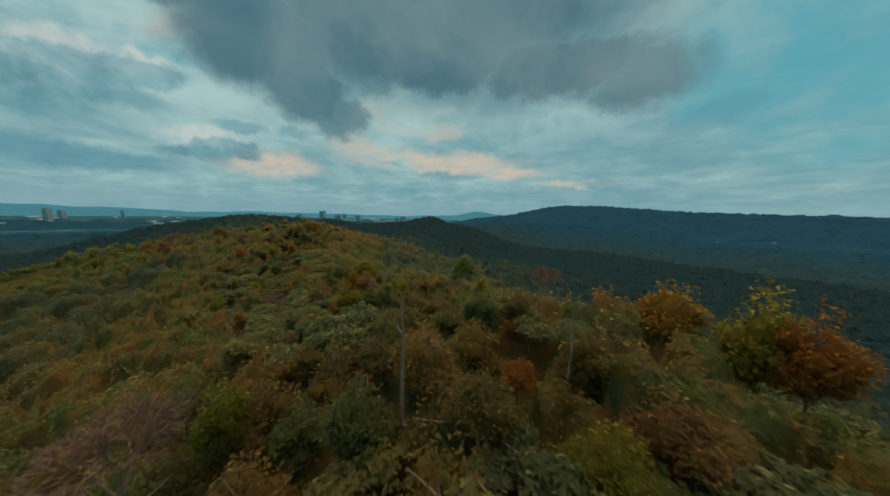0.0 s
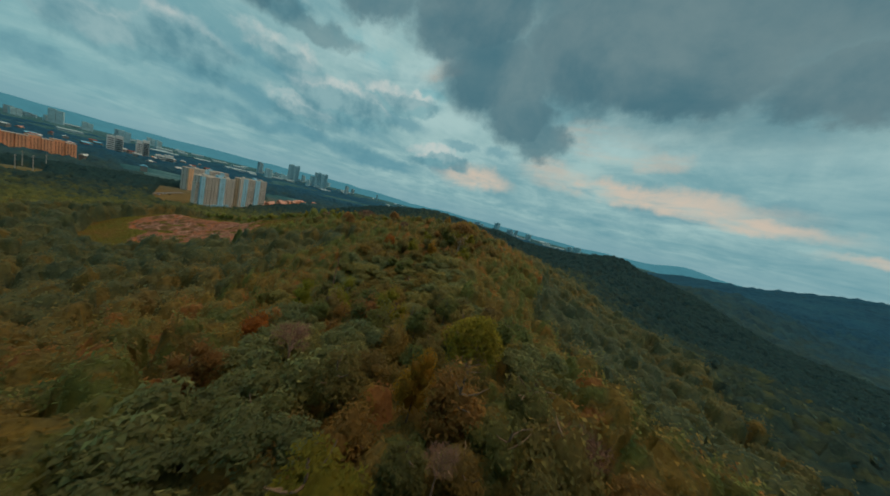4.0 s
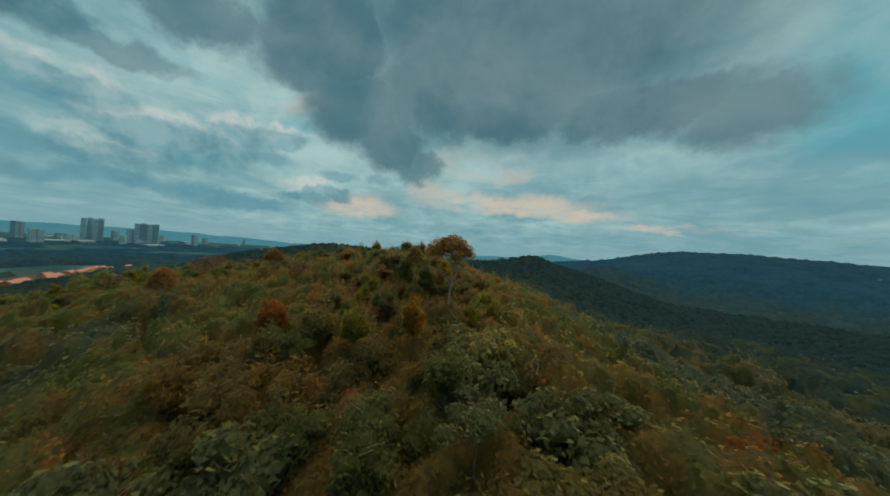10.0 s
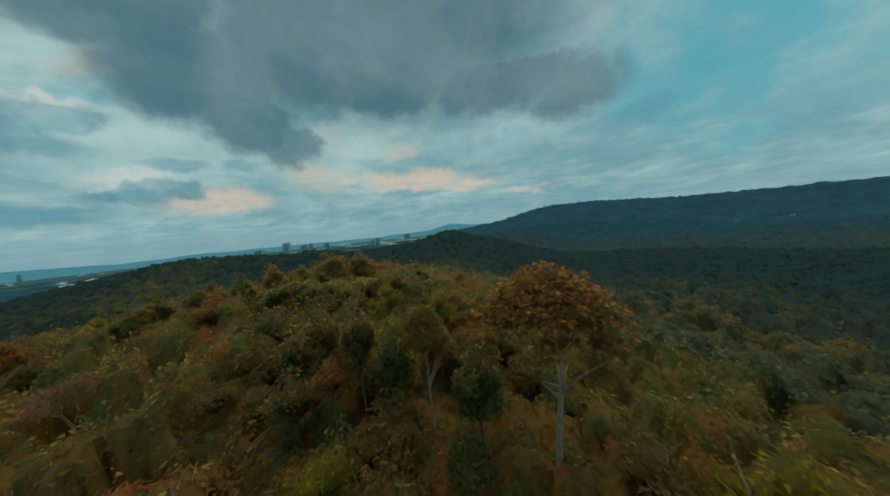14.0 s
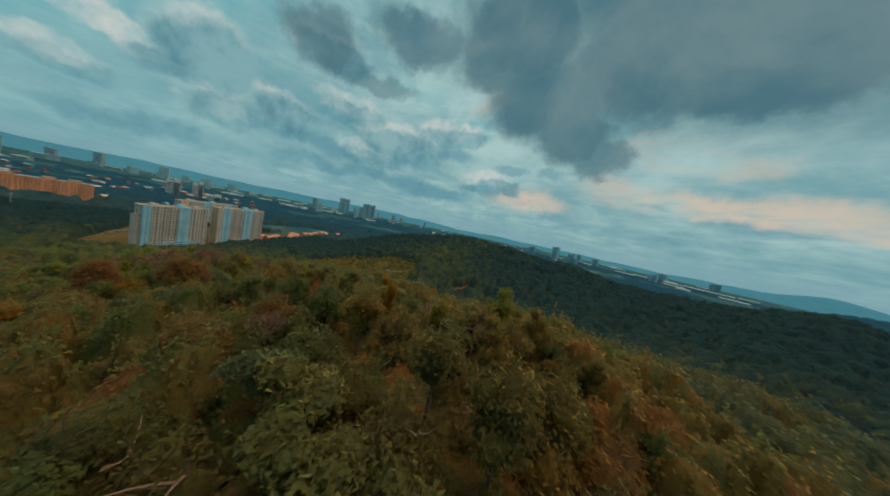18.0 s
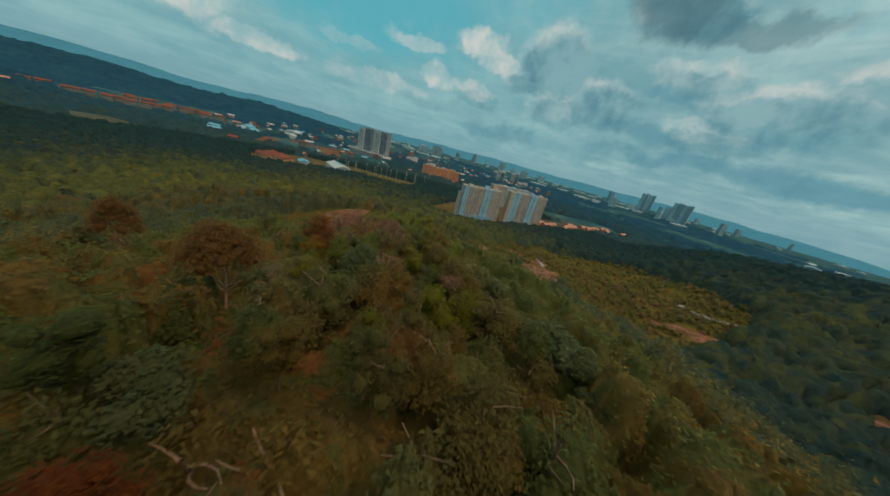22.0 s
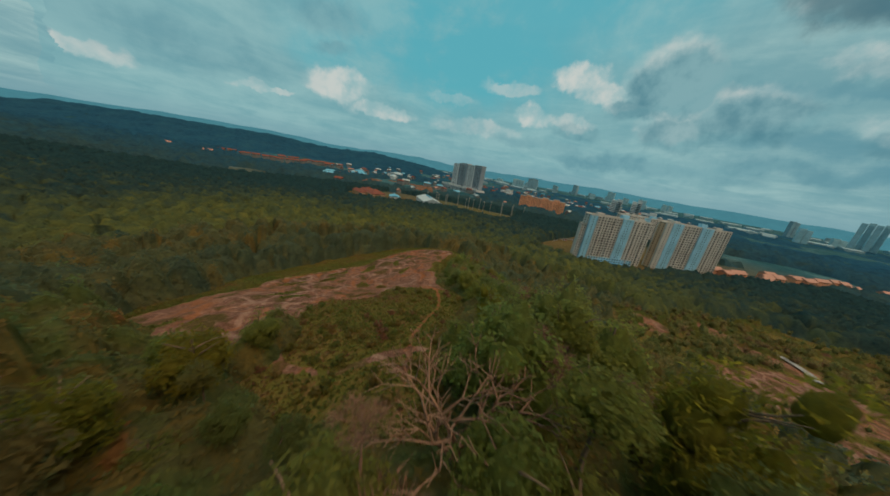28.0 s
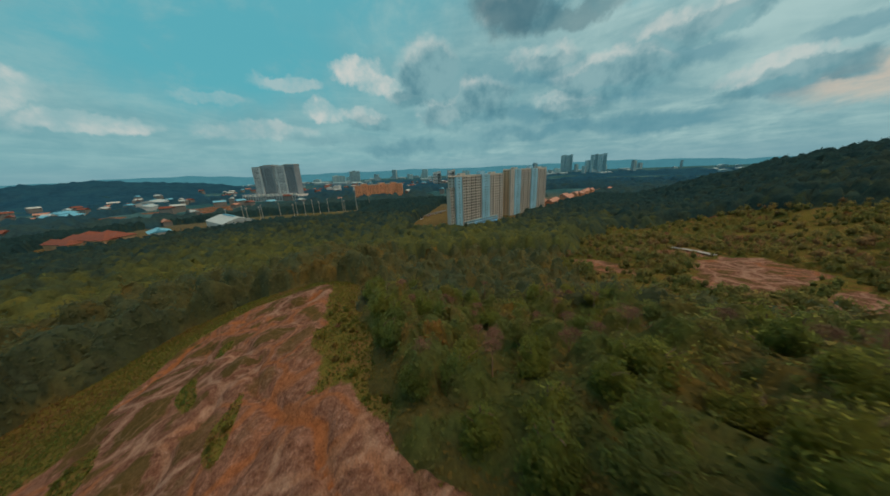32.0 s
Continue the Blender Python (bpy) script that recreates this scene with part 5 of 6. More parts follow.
def canopy(name, label, area, step, x, y, top, wide, keep, mat, seed, floor, cards, card_size, ruffle, tone=None):
    """A closed roof of crowns: domes of uneven size and height run together, leaf sprays laid over it."""
    rng = np.random.default_rng(seed)
    x0, x1, y0, y1 = area
    gx, gy = np.meshgrid(np.arange(x0, x1, step), np.arange(y0, y1, step), indexing="ij")
    gx, gy = gx + step * 0.55 * (rng.random(gx.shape) - 0.5), gy + step * 0.55 * (rng.random(gx.shape) - 0.5)
    wx = gx + ruffle * (1.6 * NZ(gx, gy, 3.1 * ruffle) + 0.9 * NZ(gx + 50, gy, 1.3 * ruffle))
    wy = gy + ruffle * (1.6 * NZ(gx, gy + 70, 3.1 * ruffle) + 0.9 * NZ(gx + 20, gy + 90, 1.3 * ruffle))
    up = np.full(gx.shape, -1.0)
    tint = np.full(gx.shape, 0.4)
    own = np.clip(0.42 - 0.26 * np.clip((-190 - x) / 80, 0, 1) + 0.8 * NZ(x, y, 55) + 0.34 * rng.normal(size=len(x)), 0, 1)
    if tone is not None:
        own = np.clip(tone(x, y) + 0.13 * rng.normal(size=len(x)), 0, 1)
    for a, b, t, w, c in zip(x, y, top, wide, own):
        i0, i1 = int((a - w - 2 * ruffle - x0) / step), int((a + w + 2 * ruffle - x0) / step) + 2
        j0, j1 = int((b - w - 2 * ruffle - y0) / step), int((b + w + 2 * ruffle - y0) / step) + 2
        i0, j0 = max(i0, 0), max(j0, 0)
        if i1 <= i0 or j1 <= j0 or i0 >= gx.shape[0] or j0 >= gx.shape[1]:
            continue
        q = (slice(i0, i1), slice(j0, j1))
        r2 = ((wx[q] - a) ** 2 + (wy[q] - b) ** 2) / (w * w)
        h = np.where(r2 < 1, t - 1.65 * w * (1 - np.sqrt(np.maximum(1 - r2, 0))) , -1.0)
        hit = h > up[q]
        up[q] = np.where(hit, h, up[q])
        tint[q] = np.where(hit, c, tint[q])
    base = floor * (0.8 + 0.8 * NZ(gx, gy, 5 * ruffle))
    low = up < base
    up = np.where(low, base, up)
    up = up + ruffle * (0.55 * NZ(gx + 7, gy, 1.9 * ruffle) + 0.35 * NZ(gx, gy + 5, 0.9 * ruffle))
    z = height(gx, gy) + up
    share = keep(gx, gy)
    inside = share > 0
    z = height(gx, gy) + up * share ** 0.8 - 0.3
    z = np.where(inside, z, height(gx, gy) - 0.8)
    a, b = gx.shape
    idx = np.arange(a * b).reshape(a, b)
    corner = np.stack([idx[:-1, :-1], idx[1:, :-1], idx[1:, 1:], idx[:-1, 1:]], -1).reshape(-1, 4)
    faces = corner[inside.ravel()[corner].any(1)]
    used, faces = np.unique(faces, return_inverse=True)
    faces = faces.reshape(-1, 4)
    pts = np.stack([gx, gy, z], -1).reshape(-1, 3)
    V, F, T = [pts[used]], [faces], [tint.ravel()[used]]
    if cards:
        nx, ny = np.gradient(z, step)
        nrm = np.stack([-nx, -ny, np.ones_like(nx)], -1).reshape(-1, 3)
        ok = np.flatnonzero(inside.ravel())
        m = int(len(ok) * step * step * cards)
        steep = np.minimum(np.sqrt(1 + nx ** 2 + ny ** 2).ravel()[ok], 5)
        pick = rng.choice(ok, int(m * min(steep.mean(), 1.5)), p=steep / steep.sum())
        m = len(pick)
        n = unit(nrm[pick])
        shift = step * (rng.random((m, 2)) - 0.5)
        c = pts[pick] + np.column_stack([shift, -(nx.ravel()[pick] * -shift[:, 0] + ny.ravel()[pick] * -shift[:, 1])]) + n * card_size * (0.9 * rng.random((m, 1)) - 0.1)
        cv, cf = leaf_cards(c, n + np.array([0, 0, 0.6]), card_size * (0.55 + 0.9 * rng.random(m)), rng, 0.7, 0.2, 0.55, True)
        F.append(cf + len(V[0]))
        V.append(cv)
        T.append(np.repeat(np.clip(tint.ravel()[pick] + 0.06 * rng.normal(size=m), 0, 1), 3))
    ob = new(name, mesh_data(name, np.concatenate(V), np.concatenate(F), mat, smooth=True, attributes={"tint": np.concatenate(T)}))
    tagged(ob, label, "woodland", kind="stuff")


def swollen(x, y, top, wide, k, rng, out=0.55, size=0.40):
    """Each crown swells into several lobes."""
    own = np.repeat(np.arange(len(x)), k)
    a = 6.283 * rng.random(len(own))
    r = wide[own] * (0.15 + out * rng.random(len(own)))
    lift = wide[own] * (0.45 * rng.random(len(own)) - 0.42)
    return x[own] + r * np.cos(a), y[own] + r * np.sin(a), top[own] + lift, wide[own] * (size + 0.30 * rng.random(len(own)))


def young(x, y):
    return np.clip((x + 256) / -12, 0, 1) * np.clip((y - 122) / 14, 0, 1) * np.clip((x + 0.6 * (y - 203) + 258) / -14, 0, 1)


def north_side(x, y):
    """1 on the northern flank of the ridge, where haze and shade are painted as deeper blue-green leaves."""
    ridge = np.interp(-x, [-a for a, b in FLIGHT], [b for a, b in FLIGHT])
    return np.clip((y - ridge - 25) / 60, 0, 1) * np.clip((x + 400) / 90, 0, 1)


def wild_edge(x, y):
    """1 in closed forest, falling to 0 where it gives way to open ground."""
    return np.clip((0.66 - open_mask(x, y) + 0.4 * NZ(x + 8, y, 4)) / 0.66, 0, 1) * np.clip((0.55 - town_mask(x, y)) * 4, 0, 1)


def build_woods():
    # the forest beside the flight; low where single trees stand, low round trees that rise above it
    def near_keep(gx, gy):
        d = line_distance(gx, gy, FLIGHT)
        return (d < 64) * wild_edge(gx, gy)

    x, y, rng = jittered(-400, 75, -75, 335, 5.4, 41)
    d = line_distance(x, y, FLIGHT)
    keep = (d < 68) & (open_mask(x, y) < 0.6)
    x, y, d = x[keep], y[keep], d[keep]
    wide = 2.9 + 2.0 * rng.random(len(x)) ** 1.3
    top = 12.5 * (0.70 + 0.62 * rng.random(len(x)))
    under = np.clip((27 - d) / 5, 0, 1)
    top = top * (1 - under) + under * np.minimum(top * 0.62, 8.5)
    for ox, oy, orad, less in OPENED:
        near = np.clip(1.5 - np.hypot(x - ox, y - oy) / orad, 0, 1)
        top = top * (1 - less * near)
    top = top * (1 - 0.42 * young(x, y))
    wide = wide * (1 - 0.25 * young(x, y))
    x, y, top, wide = swollen(x, y, top, wide, 5, rng)
    canopy("woodland_near", "dense forest of olive, green and brown crowns on the ridge", (-396, 70, -70, 330), 1.0, x, y, top, wide, near_keep, LEAF_WOOD, 42, 4.8, 6.2, 0.50, 1.0)
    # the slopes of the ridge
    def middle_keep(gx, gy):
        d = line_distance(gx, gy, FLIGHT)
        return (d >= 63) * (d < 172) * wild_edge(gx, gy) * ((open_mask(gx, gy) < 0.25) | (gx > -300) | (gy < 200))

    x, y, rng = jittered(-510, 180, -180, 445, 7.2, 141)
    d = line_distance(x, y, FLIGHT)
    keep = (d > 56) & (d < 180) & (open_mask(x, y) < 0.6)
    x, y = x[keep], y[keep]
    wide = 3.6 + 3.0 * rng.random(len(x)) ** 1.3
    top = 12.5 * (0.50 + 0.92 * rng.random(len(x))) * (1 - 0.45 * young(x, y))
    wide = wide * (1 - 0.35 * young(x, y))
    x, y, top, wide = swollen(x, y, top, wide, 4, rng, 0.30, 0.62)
    # tint drops on the north flank: its haze and shade put into the leaves
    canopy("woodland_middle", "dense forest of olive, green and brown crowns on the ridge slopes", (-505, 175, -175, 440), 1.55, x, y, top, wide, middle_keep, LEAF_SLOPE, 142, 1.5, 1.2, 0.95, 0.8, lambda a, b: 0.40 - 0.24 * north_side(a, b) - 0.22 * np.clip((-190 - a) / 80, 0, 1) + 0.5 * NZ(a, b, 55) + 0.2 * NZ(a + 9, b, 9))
    # flanks of the ridge and the plain below
    def slope_keep(gx, gy):
        d = line_distance(gx, gy, FLIGHT)
        return (d >= 170) * (d < 560) * wild_edge(gx, gy) * (bare_mask(gx, gy) < 0.5)

    x, y, rng = jittered(-1000, 570, -630, 910, 5.2, 43)
    d = line_distance(x, y, FLIGHT)
    keep = (d >= 160) & (d < 570) & (open_mask(x, y) < 0.6) & (town_mask(x, y) < 0.55)
    x, y = x[keep], y[keep]
    wide = 2.6 + 2.4 * rng.random(len(x)) ** 1.8
    top = 12.0 * (0.72 + 0.42 * rng.random(len(x)))
    # distance and north flank lower the tint, so the crowns take on haze blue
    canopy("woodland_slopes", "dense dark green forest on the lower slopes and plain, bluer with painted haze", (-1000, 570, -630, 910), 2.5, x, y, top, wide, slope_keep, LEAF_MID, 44, 2.5, 0.05, 1.5, 0.9, lambda a, b: 0.80 - (line_distance(a, b, FLIGHT) - 170) / 300 - 0.40 * north_side(a, b) + 0.25 * NZ(a, b, 80))
    # far woods, bluer with distance: haze put into the leaf colour
    def far_keep(gx, gy):
        d = line_distance(gx, gy, FLIGHT)
        return 1.0 * ((d >= 556) & (d < 1180) & (town_mask(gx, gy) < 0.5) & (bare_mask(gx, gy) < 0.5) & ((NZ(gx, gy, 160) > -0.16) | (height(gx, gy) > 30)))

    x, y, rng = jittered(-1560, 1340, -1280, 1900, 15.0, 45)
    d = line_distance(x, y, FLIGHT)
    keep = (d >= 540) & (d < 1200)
    x, y = x[keep], y[keep]
    wide = 7 + 6 * rng.random(len(x)) ** 1.5
    canopy("woodland_far", "distant forest on hills and plain, blue-green from painted haze", (-1560, 1340, -1280, 1900), 8.5, x, y, 8 + 10 * rng.random(len(x)), wide, far_keep, LEAF_FAR, 46, 3, 0, 1, 3.0, lambda a, b: 1.0 - (line_distance(a, b, FLIGHT) - 540) / 600)
    # and on the skyline hills, painted in haze blue throughout
    def sky_keep(gx, gy):
        d = line_distance(gx, gy, FLIGHT)
        return 1.0 * ((d >= 1170) & (d < 2700) & ((height(gx, gy) > 29) | (NZ(gx, gy, 210) + 0.5 * NZ(gx, gy, 70) > 0.0)))

    x, y, rng = jittered(-2700, 2500, -2400, 2800, 28.0, 145)
    d = line_distance(x, y, FLIGHT)
    keep = (d >= 1150) & (d < 2720)
    x, y = x[keep], y[keep]
    canopy("woodland_skyline", "forest on the far hills, blue-green from painted haze", (-2700, 2500, -2400, 2800), 19.0, x, y, 4 + 8 * rng.random(len(x)), 14 + 8 * rng.random(len(x)), sky_keep, LEAF_SKY, 146, 4, 0, 1, 7.0)
    # ferns and tall grass beside the trail and the clay slope, then shrubs of the scrub land
    for step, lo, hi, small, big, cards, seed, cut in ((1.7, 0, 75, 0.25, 0.85, 26, 47, 0.0),):
        x, y, rng = jittered(-600, -240, 60, 480, step, seed)
        d = line_distance(x, y, FLIGHT)
        wild, bare = open_mask(x, y), bare_mask(x, y)
        patch = NZ(x, y, 19) + 0.5 * NZ(x + 60, y, 7)
        keep = (wild > 0.3) & (bare < 0.3) & (patch + 0.7 * (rng.random(len(x)) - 0.5) > cut) & (rng.random(len(x)) > 0.35) & (d >= lo) & (d < hi) & (town_mask(x, y) < 0.5)
        x, y = x[keep], y[keep]
        size = small + big * rng.random(len(x)) ** 2.2
        crowns_joined("shrubs", "low green and yellowing shrubs and ferns on open ground", x, y, size, size * 0.95, cards, 0.6, SHRUB, seed + 1)
    # grass and fern tufts
    rng = np.random.default_rng(77)
    x, y = rng.uniform(-425, -240, 260000), rng.uniform(50, 205, 260000)
    keep = (open_mask(x, y) > 0.4) & (bare_mask(x, y) < 0.35 + 0.2 * rng.random(260000)) & (NZ(x, y, 6) + 0.6 * rng.random(260000) > -0.15)
    x, y = x[keep], y[keep]
    n = len(x)
    size = 0.28 + 0.55 * rng.random(n) ** 2
    c = np.column_stack([x, y, height(x, y) + scar_relief(x, y)[0] + size * 0.18])
    side = rng.normal(size=(n, 3)) * (1, 1, 0.25) + (0, 0, 0.9)
    v, f = leaf_cards(c, side, size, rng, 0.55, 0.25, 0.5, True)
    tint = np.clip(0.35 + 1.1 * NZ(x, y, 14) + 0.25 * rng.normal(size=n), 0, 1)
    ob = new("grass_tufts", mesh_data("grass_tufts", v, f, SHRUB, attributes={"tint": np.repeat(tint, 3)}))
    tagged(ob, "rough green and brown grass and ferns beside bare clay", "grass", kind="stuff")
    # scrub on the open land
    def scrub_keep(gx, gy):
        return np.clip((open_mask(gx, gy) - 0.3) * 3, 0, 1) * (bare_mask(gx, gy) < 0.45) * (line_distance(gx, gy, FLIGHT) > 60) * (NZ(gx, gy, 24) + 0.6 * NZ(gx + 40, gy, 9) > -0.16)

    x, y, rng = jittered(-620, -335, 195, 480, 3.4, 57)
    keep = (rng.random(len(x)) < 0.75) & (open_mask(x, y) > 0.3) & (NZ(x + 70, y, 17) + 0.3 * rng.random(len(x)) > -0.12)
    x, y = x[keep], y[keep]
    wide = 0.9 + 2.2 * rng.random(len(x)) ** 2
    canopy("scrub", "low green and yellowing scrub and ferns on open ground", (-620, -335, 195, 480), 1.3, x, y, wide * (0.7 + 0.7 * rng.random(len(x))), wide, scrub_keep, SHRUB, 58, 0.35, 0.55, 0.75, 0.8)
    # loose trees of the scrub land
    x, y, rng = jittered(-620, -330, 170, 480, 4.8, 49)
    keep = (open_mask(x, y) > 0.45) & (bare_mask(x, y) < 0.35) & (NZ(x + 5, y, 30) + 0.5 * rng.random(len(x)) > 0.02)
    x, y = x[keep], y[keep]
    size = 1.2 + 2.2 * rng.random(len(x)) ** 2
    crowns_joined("scrub_trees", "scattered round trees on the open scrub land", x, y, size, 2.0 + 3.2 * rng.random(len(x)), 56, 0.36, LEAF_SCRUB, 50, deep=1.1)


build_woods()

# ---- buildings ----
CREAM = plain("cream_wall_paint", (0.44, 0.42, 0.39), 0.8, 0.06)
PALE_BLUE = plain("sky_blue_wall_paint", (0.23, 0.47, 0.63), 0.8, 0.06)
DEEP_BLUE = plain("blue_wall_paint", (0.06, 0.30, 0.60), 0.7, 0.06)
OCHRE = plain("ochre_wall_paint", (0.58, 0.36, 0.22), 0.8, 0.06)
SALMON = plain("salmon_wall_paint", (0.66, 0.28, 0.15), 0.8, 0.05)
CONCRETE = plain("weathered_concrete", (0.30, 0.30, 0.28), 0.85, 0.1)
WHITE_WALL = plain("white_wall_paint", (0.52, 0.53, 0.53), 0.8, 0.08)
GREY_WALL = plain("grey_wall_paint", (0.23, 0.28, 0.32), 0.7, 0.08)
LIGHT_GREY = plain("light_grey_wall_paint", (0.52, 0.56, 0.58), 0.75, 0.08)
GLASS_DARK, _nt, _p = material("dark_window_glass")
_p.inputs["Base Color"].default_value = (0.030, 0.040, 0.048, 1)
_p.inputs["Roughness"].default_value = 0.12
ROOF_RED = plain("red_roof_tile", (0.15, 0.040, 0.022), 0.8, 0.3)
ROOF_PINK = plain("pink_roof_tile", (0.36, 0.19, 0.145), 0.8, 0.3)
ROOF_BLUE = plain("blue_roof_sheet", (0.10, 0.34, 0.50), 0.5, 0.3)
ROOF_GREY = plain("grey_roof_sheet", (0.34, 0.40, 0.42), 0.5, 0.3)
STEEL = plain("galvanised_steel", (0.42, 0.40, 0.37), 0.5, 0.5, metal=0.4)
ASPHALT = plain("worn_asphalt", (0.085, 0.085, 0.085), 0.9, 0.2)
# far tower walls and windows: haze painted in as paler, bluer colour
TOWER_FAR = plain("hazed_tower_wall", (0.30, 0.46, 0.51), 0.9, 0.05)
TOWER_SHADE = plain("hazed_tower_windows", (0.23, 0.39, 0.45), 0.9, 0.05)
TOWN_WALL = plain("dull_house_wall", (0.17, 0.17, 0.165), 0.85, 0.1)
# far blocks and halls, wall colour blued to stand for haze
TOWN_FAR = plain("hazed_town_wall", (0.21, 0.32, 0.37), 0.9, 0.05)

BOX_F = np.array([[0, 3, 2, 1], [4, 5, 6, 7], [0, 1, 5, 4], [1, 2, 6, 5], [2, 3, 7, 6], [3, 0, 4, 7]])


def box(x0, x1, y0, y1, z0, z1):
    return np.array([(x0, y0, z0), (x1, y0, z0), (x1, y1, z0), (x0, y1, z0), (x0, y0, z1), (x1, y0, z1), (x1, y1, z1), (x0, y1, z1)], float), BOX_F


def gable(x0, x1, y0, y1, z0, z1, over=0.5):
    ym = (y0 + y1) / 2
    v = np.array([(x0 - over, y0 - over, z0), (x1 + over, y0 - over, z0), (x1 + over, y1 + over, z0), (x0 - over, y1 + over, z0), (x0 - over, ym, z1), (x1 + over, ym, z1)], float)
    f = np.array([[0, 1, 5, 4], [2, 3, 4, 5], [0, 4, 3, 3], [1, 2, 5, 5], [0, 3, 2, 1]])
    return v, f


def hipped(x0, x1, y0, y1, z0, z1, over=0.6):
    ym, ins = (y0 + y1) / 2, min((y1 - y0) * 0.5, (x1 - x0) * 0.45)
    v = np.array([(x0 - over, y0 - over, z0), (x1 + over, y0 - over, z0), (x1 + over, y1 + over, z0), (x0 - over, y1 + over, z0), (x0 + ins, ym, z1), (x1 - ins, ym, z1)], float)
    f = np.array([[0, 1, 5, 4], [2, 3, 4, 5], [0, 4, 3, 3], [1, 2, 5, 5], [0, 3, 2, 1]])
    return v, f


def part(name, geometry, mat, parent, label="", kind=""):
    me = mesh_data(name, *geometry, mat)
    ob = new(name, me)
    ob.parent = parent
    if label:
        ob["label"] = label
    if kind:
        ob["kind"] = kind
    return ob


def thing(name, label, category, x, y, z, turn, group="", kind=""):
    ob = new(name)
    ob.matrix_world = Matrix.LocRotScale((x, y, z), Euler((0, 0, turn)), None)
    return tagged(ob, label, category, group, kind)


def window_stack(xs, y, z0, floors, storey, w, h, out=0.12):
    """Panes of one column of a facade, floor by floor, on the face that looks to -y."""
    return joined([box(x - w / 2, x + w / 2, y - out, y + 0.3, z0 + k * storey + 1.0, z0 + k * storey + 1.0 + h) for k in range(floors) for x in xs])


def balcony_stack(x0, x1, y, z0, floors, storey, deep=1.2):
    return joined([box(x0, x1, y - deep, y, z0 + k * storey - 0.12, z0 + k * storey + 1.0) for k in range(1, floors)])


def flats(x, y, z, turn, bays, floors, storey, depth, label, roofs, group, low_wing=None, base_blue=None, ends=None):
    """A slab block. bays: (start, end, wall material, proud by, kind) along its front, which looks to -y."""
    root = thing("apartment_block", label, "apartment building", x, y, z, turn, group)
    top = floors * storey
    length = bays[-1][1]
    part("core_wall", box(0.4, length - 0.4, 1.6, depth, -3, top), CREAM, root)
    part("rear_wall", joined([box(a + 0.3, b - 0.3, depth, depth + 1.2, -3, top - 0.5) for a, b, *_ in bays]), CREAM, root)
    for a, b, mat, proud, sort in bays:
        bay = part("facade_bay", box(a, b, -proud, 1.6 - 0.01, -3, top + (1.2 if sort == "stair" else 0)), mat, root)
        if sort == "stair":
            part("stair_windows", window_stack([(a + b) / 2 - 1.6, (a + b) / 2 + 1.6], -proud, 0.6, floors, storey, 1.1, 1.0), GLASS_DARK, bay, kind="stuff")
        elif sort == "flat":
            n = max(2, int((b - a) / 3.6))
            xs = [a + (k + 0.5) * (b - a) / n for k in range(n)]
            part("window_grid", window_stack(xs[::2], -proud, 0, floors, storey, 1.7, 1.4), GLASS_DARK, bay, kind="stuff")
            part("loggia_column", window_stack(xs[1::2], -proud, -0.5, floors, storey, 2.3, 2.0, 0.06), GLASS_DARK, bay, kind="stuff")
            part("balcony_column", joined([balcony_stack(q - 1.3, q + 1.3, -proud, 0, floors, storey, 0.9) for q in xs[1::2]]), mat, bay, kind="stuff")
        else:
            part("window_grid", window_stack([(a + b) / 2], -proud, 0, floors, storey, 1.0, 1.0), GLASS_DARK, bay, kind="stuff")
    roof = part("roof", box(-0.3, length + 0.3, -0.4, depth + 0.6, top, top + 0.5), CONCRETE, root)
    for a, b, h in roofs:
        part("roof_house", box(a, b, depth * 0.3, depth * 0.75, top + 0.5, top + 0.5 + h), CREAM if h < 4 else PALE_BLUE, roof)
    part("parapet", joined([box(-0.3, length + 0.3, -0.4, -0.1, top + 0.5, top + 1.5), box(-0.3, length + 0.3, depth + 0.3, depth + 0.6, top + 0.5, top + 1.5)]), CREAM, roof)
    # end walls with a strip of windows
    for q, s in ((0.4, -1), (length - 0.4, 1)):
        panes = [box(min(q, q + s * 0.15), max(q, q + s * 0.15), yy, yy + 1.5, k * storey + 1, k * storey + 2.3) for k in range(floors) for yy in (3.0, depth - 3.0)]
        part("end_windows", joined(panes), GLASS_DARK, root, kind="stuff")
        part("end_wall", box(min(q - s * 0.4, q + s * 0.04), max(q - s * 0.4, q + s * 0.04), 1.7, depth, -3, top - 0.1), ends or CREAM, root)
    if low_wing:
        w, hh = low_wing
        wing = part("low_wing", box(-w, 0.3, 3.0, depth - 1, -3, hh), CREAM, root)
        part("wing_windows", joined([box(-w * 0.65, -w * 0.35, 2.85, 3.1, k * storey + 1, k * storey + 2.2) for k in range(int(hh / storey))]), GLASS_DARK, wing, kind="stuff")
        part("wing_roof", box(-w - 0.3, 0.2, 2.7, depth - 0.7, hh, hh + 0.6), CONCRETE, wing)
    if base_blue:
        a, b = base_blue
        base = part("painted_base", box(a, b, -2.4, -0.1, -2.5, 3 * storey - 0.4), PALE_BLUE, root, "sky-blue painted lower storeys")
        part("window_grid", window_stack(list(np.arange(a + 2, b - 1, 3.4)), -2.4, 0, 3, storey, 1.7, 1.4), GLASS_DARK, base, kind="stuff")
        part("entrance_canopy", box(a + 12, b - 2, -6.5, -1.9, 0.8, 3.0), DEEP_BLUE, root, "blue entrance canopy")
    return root


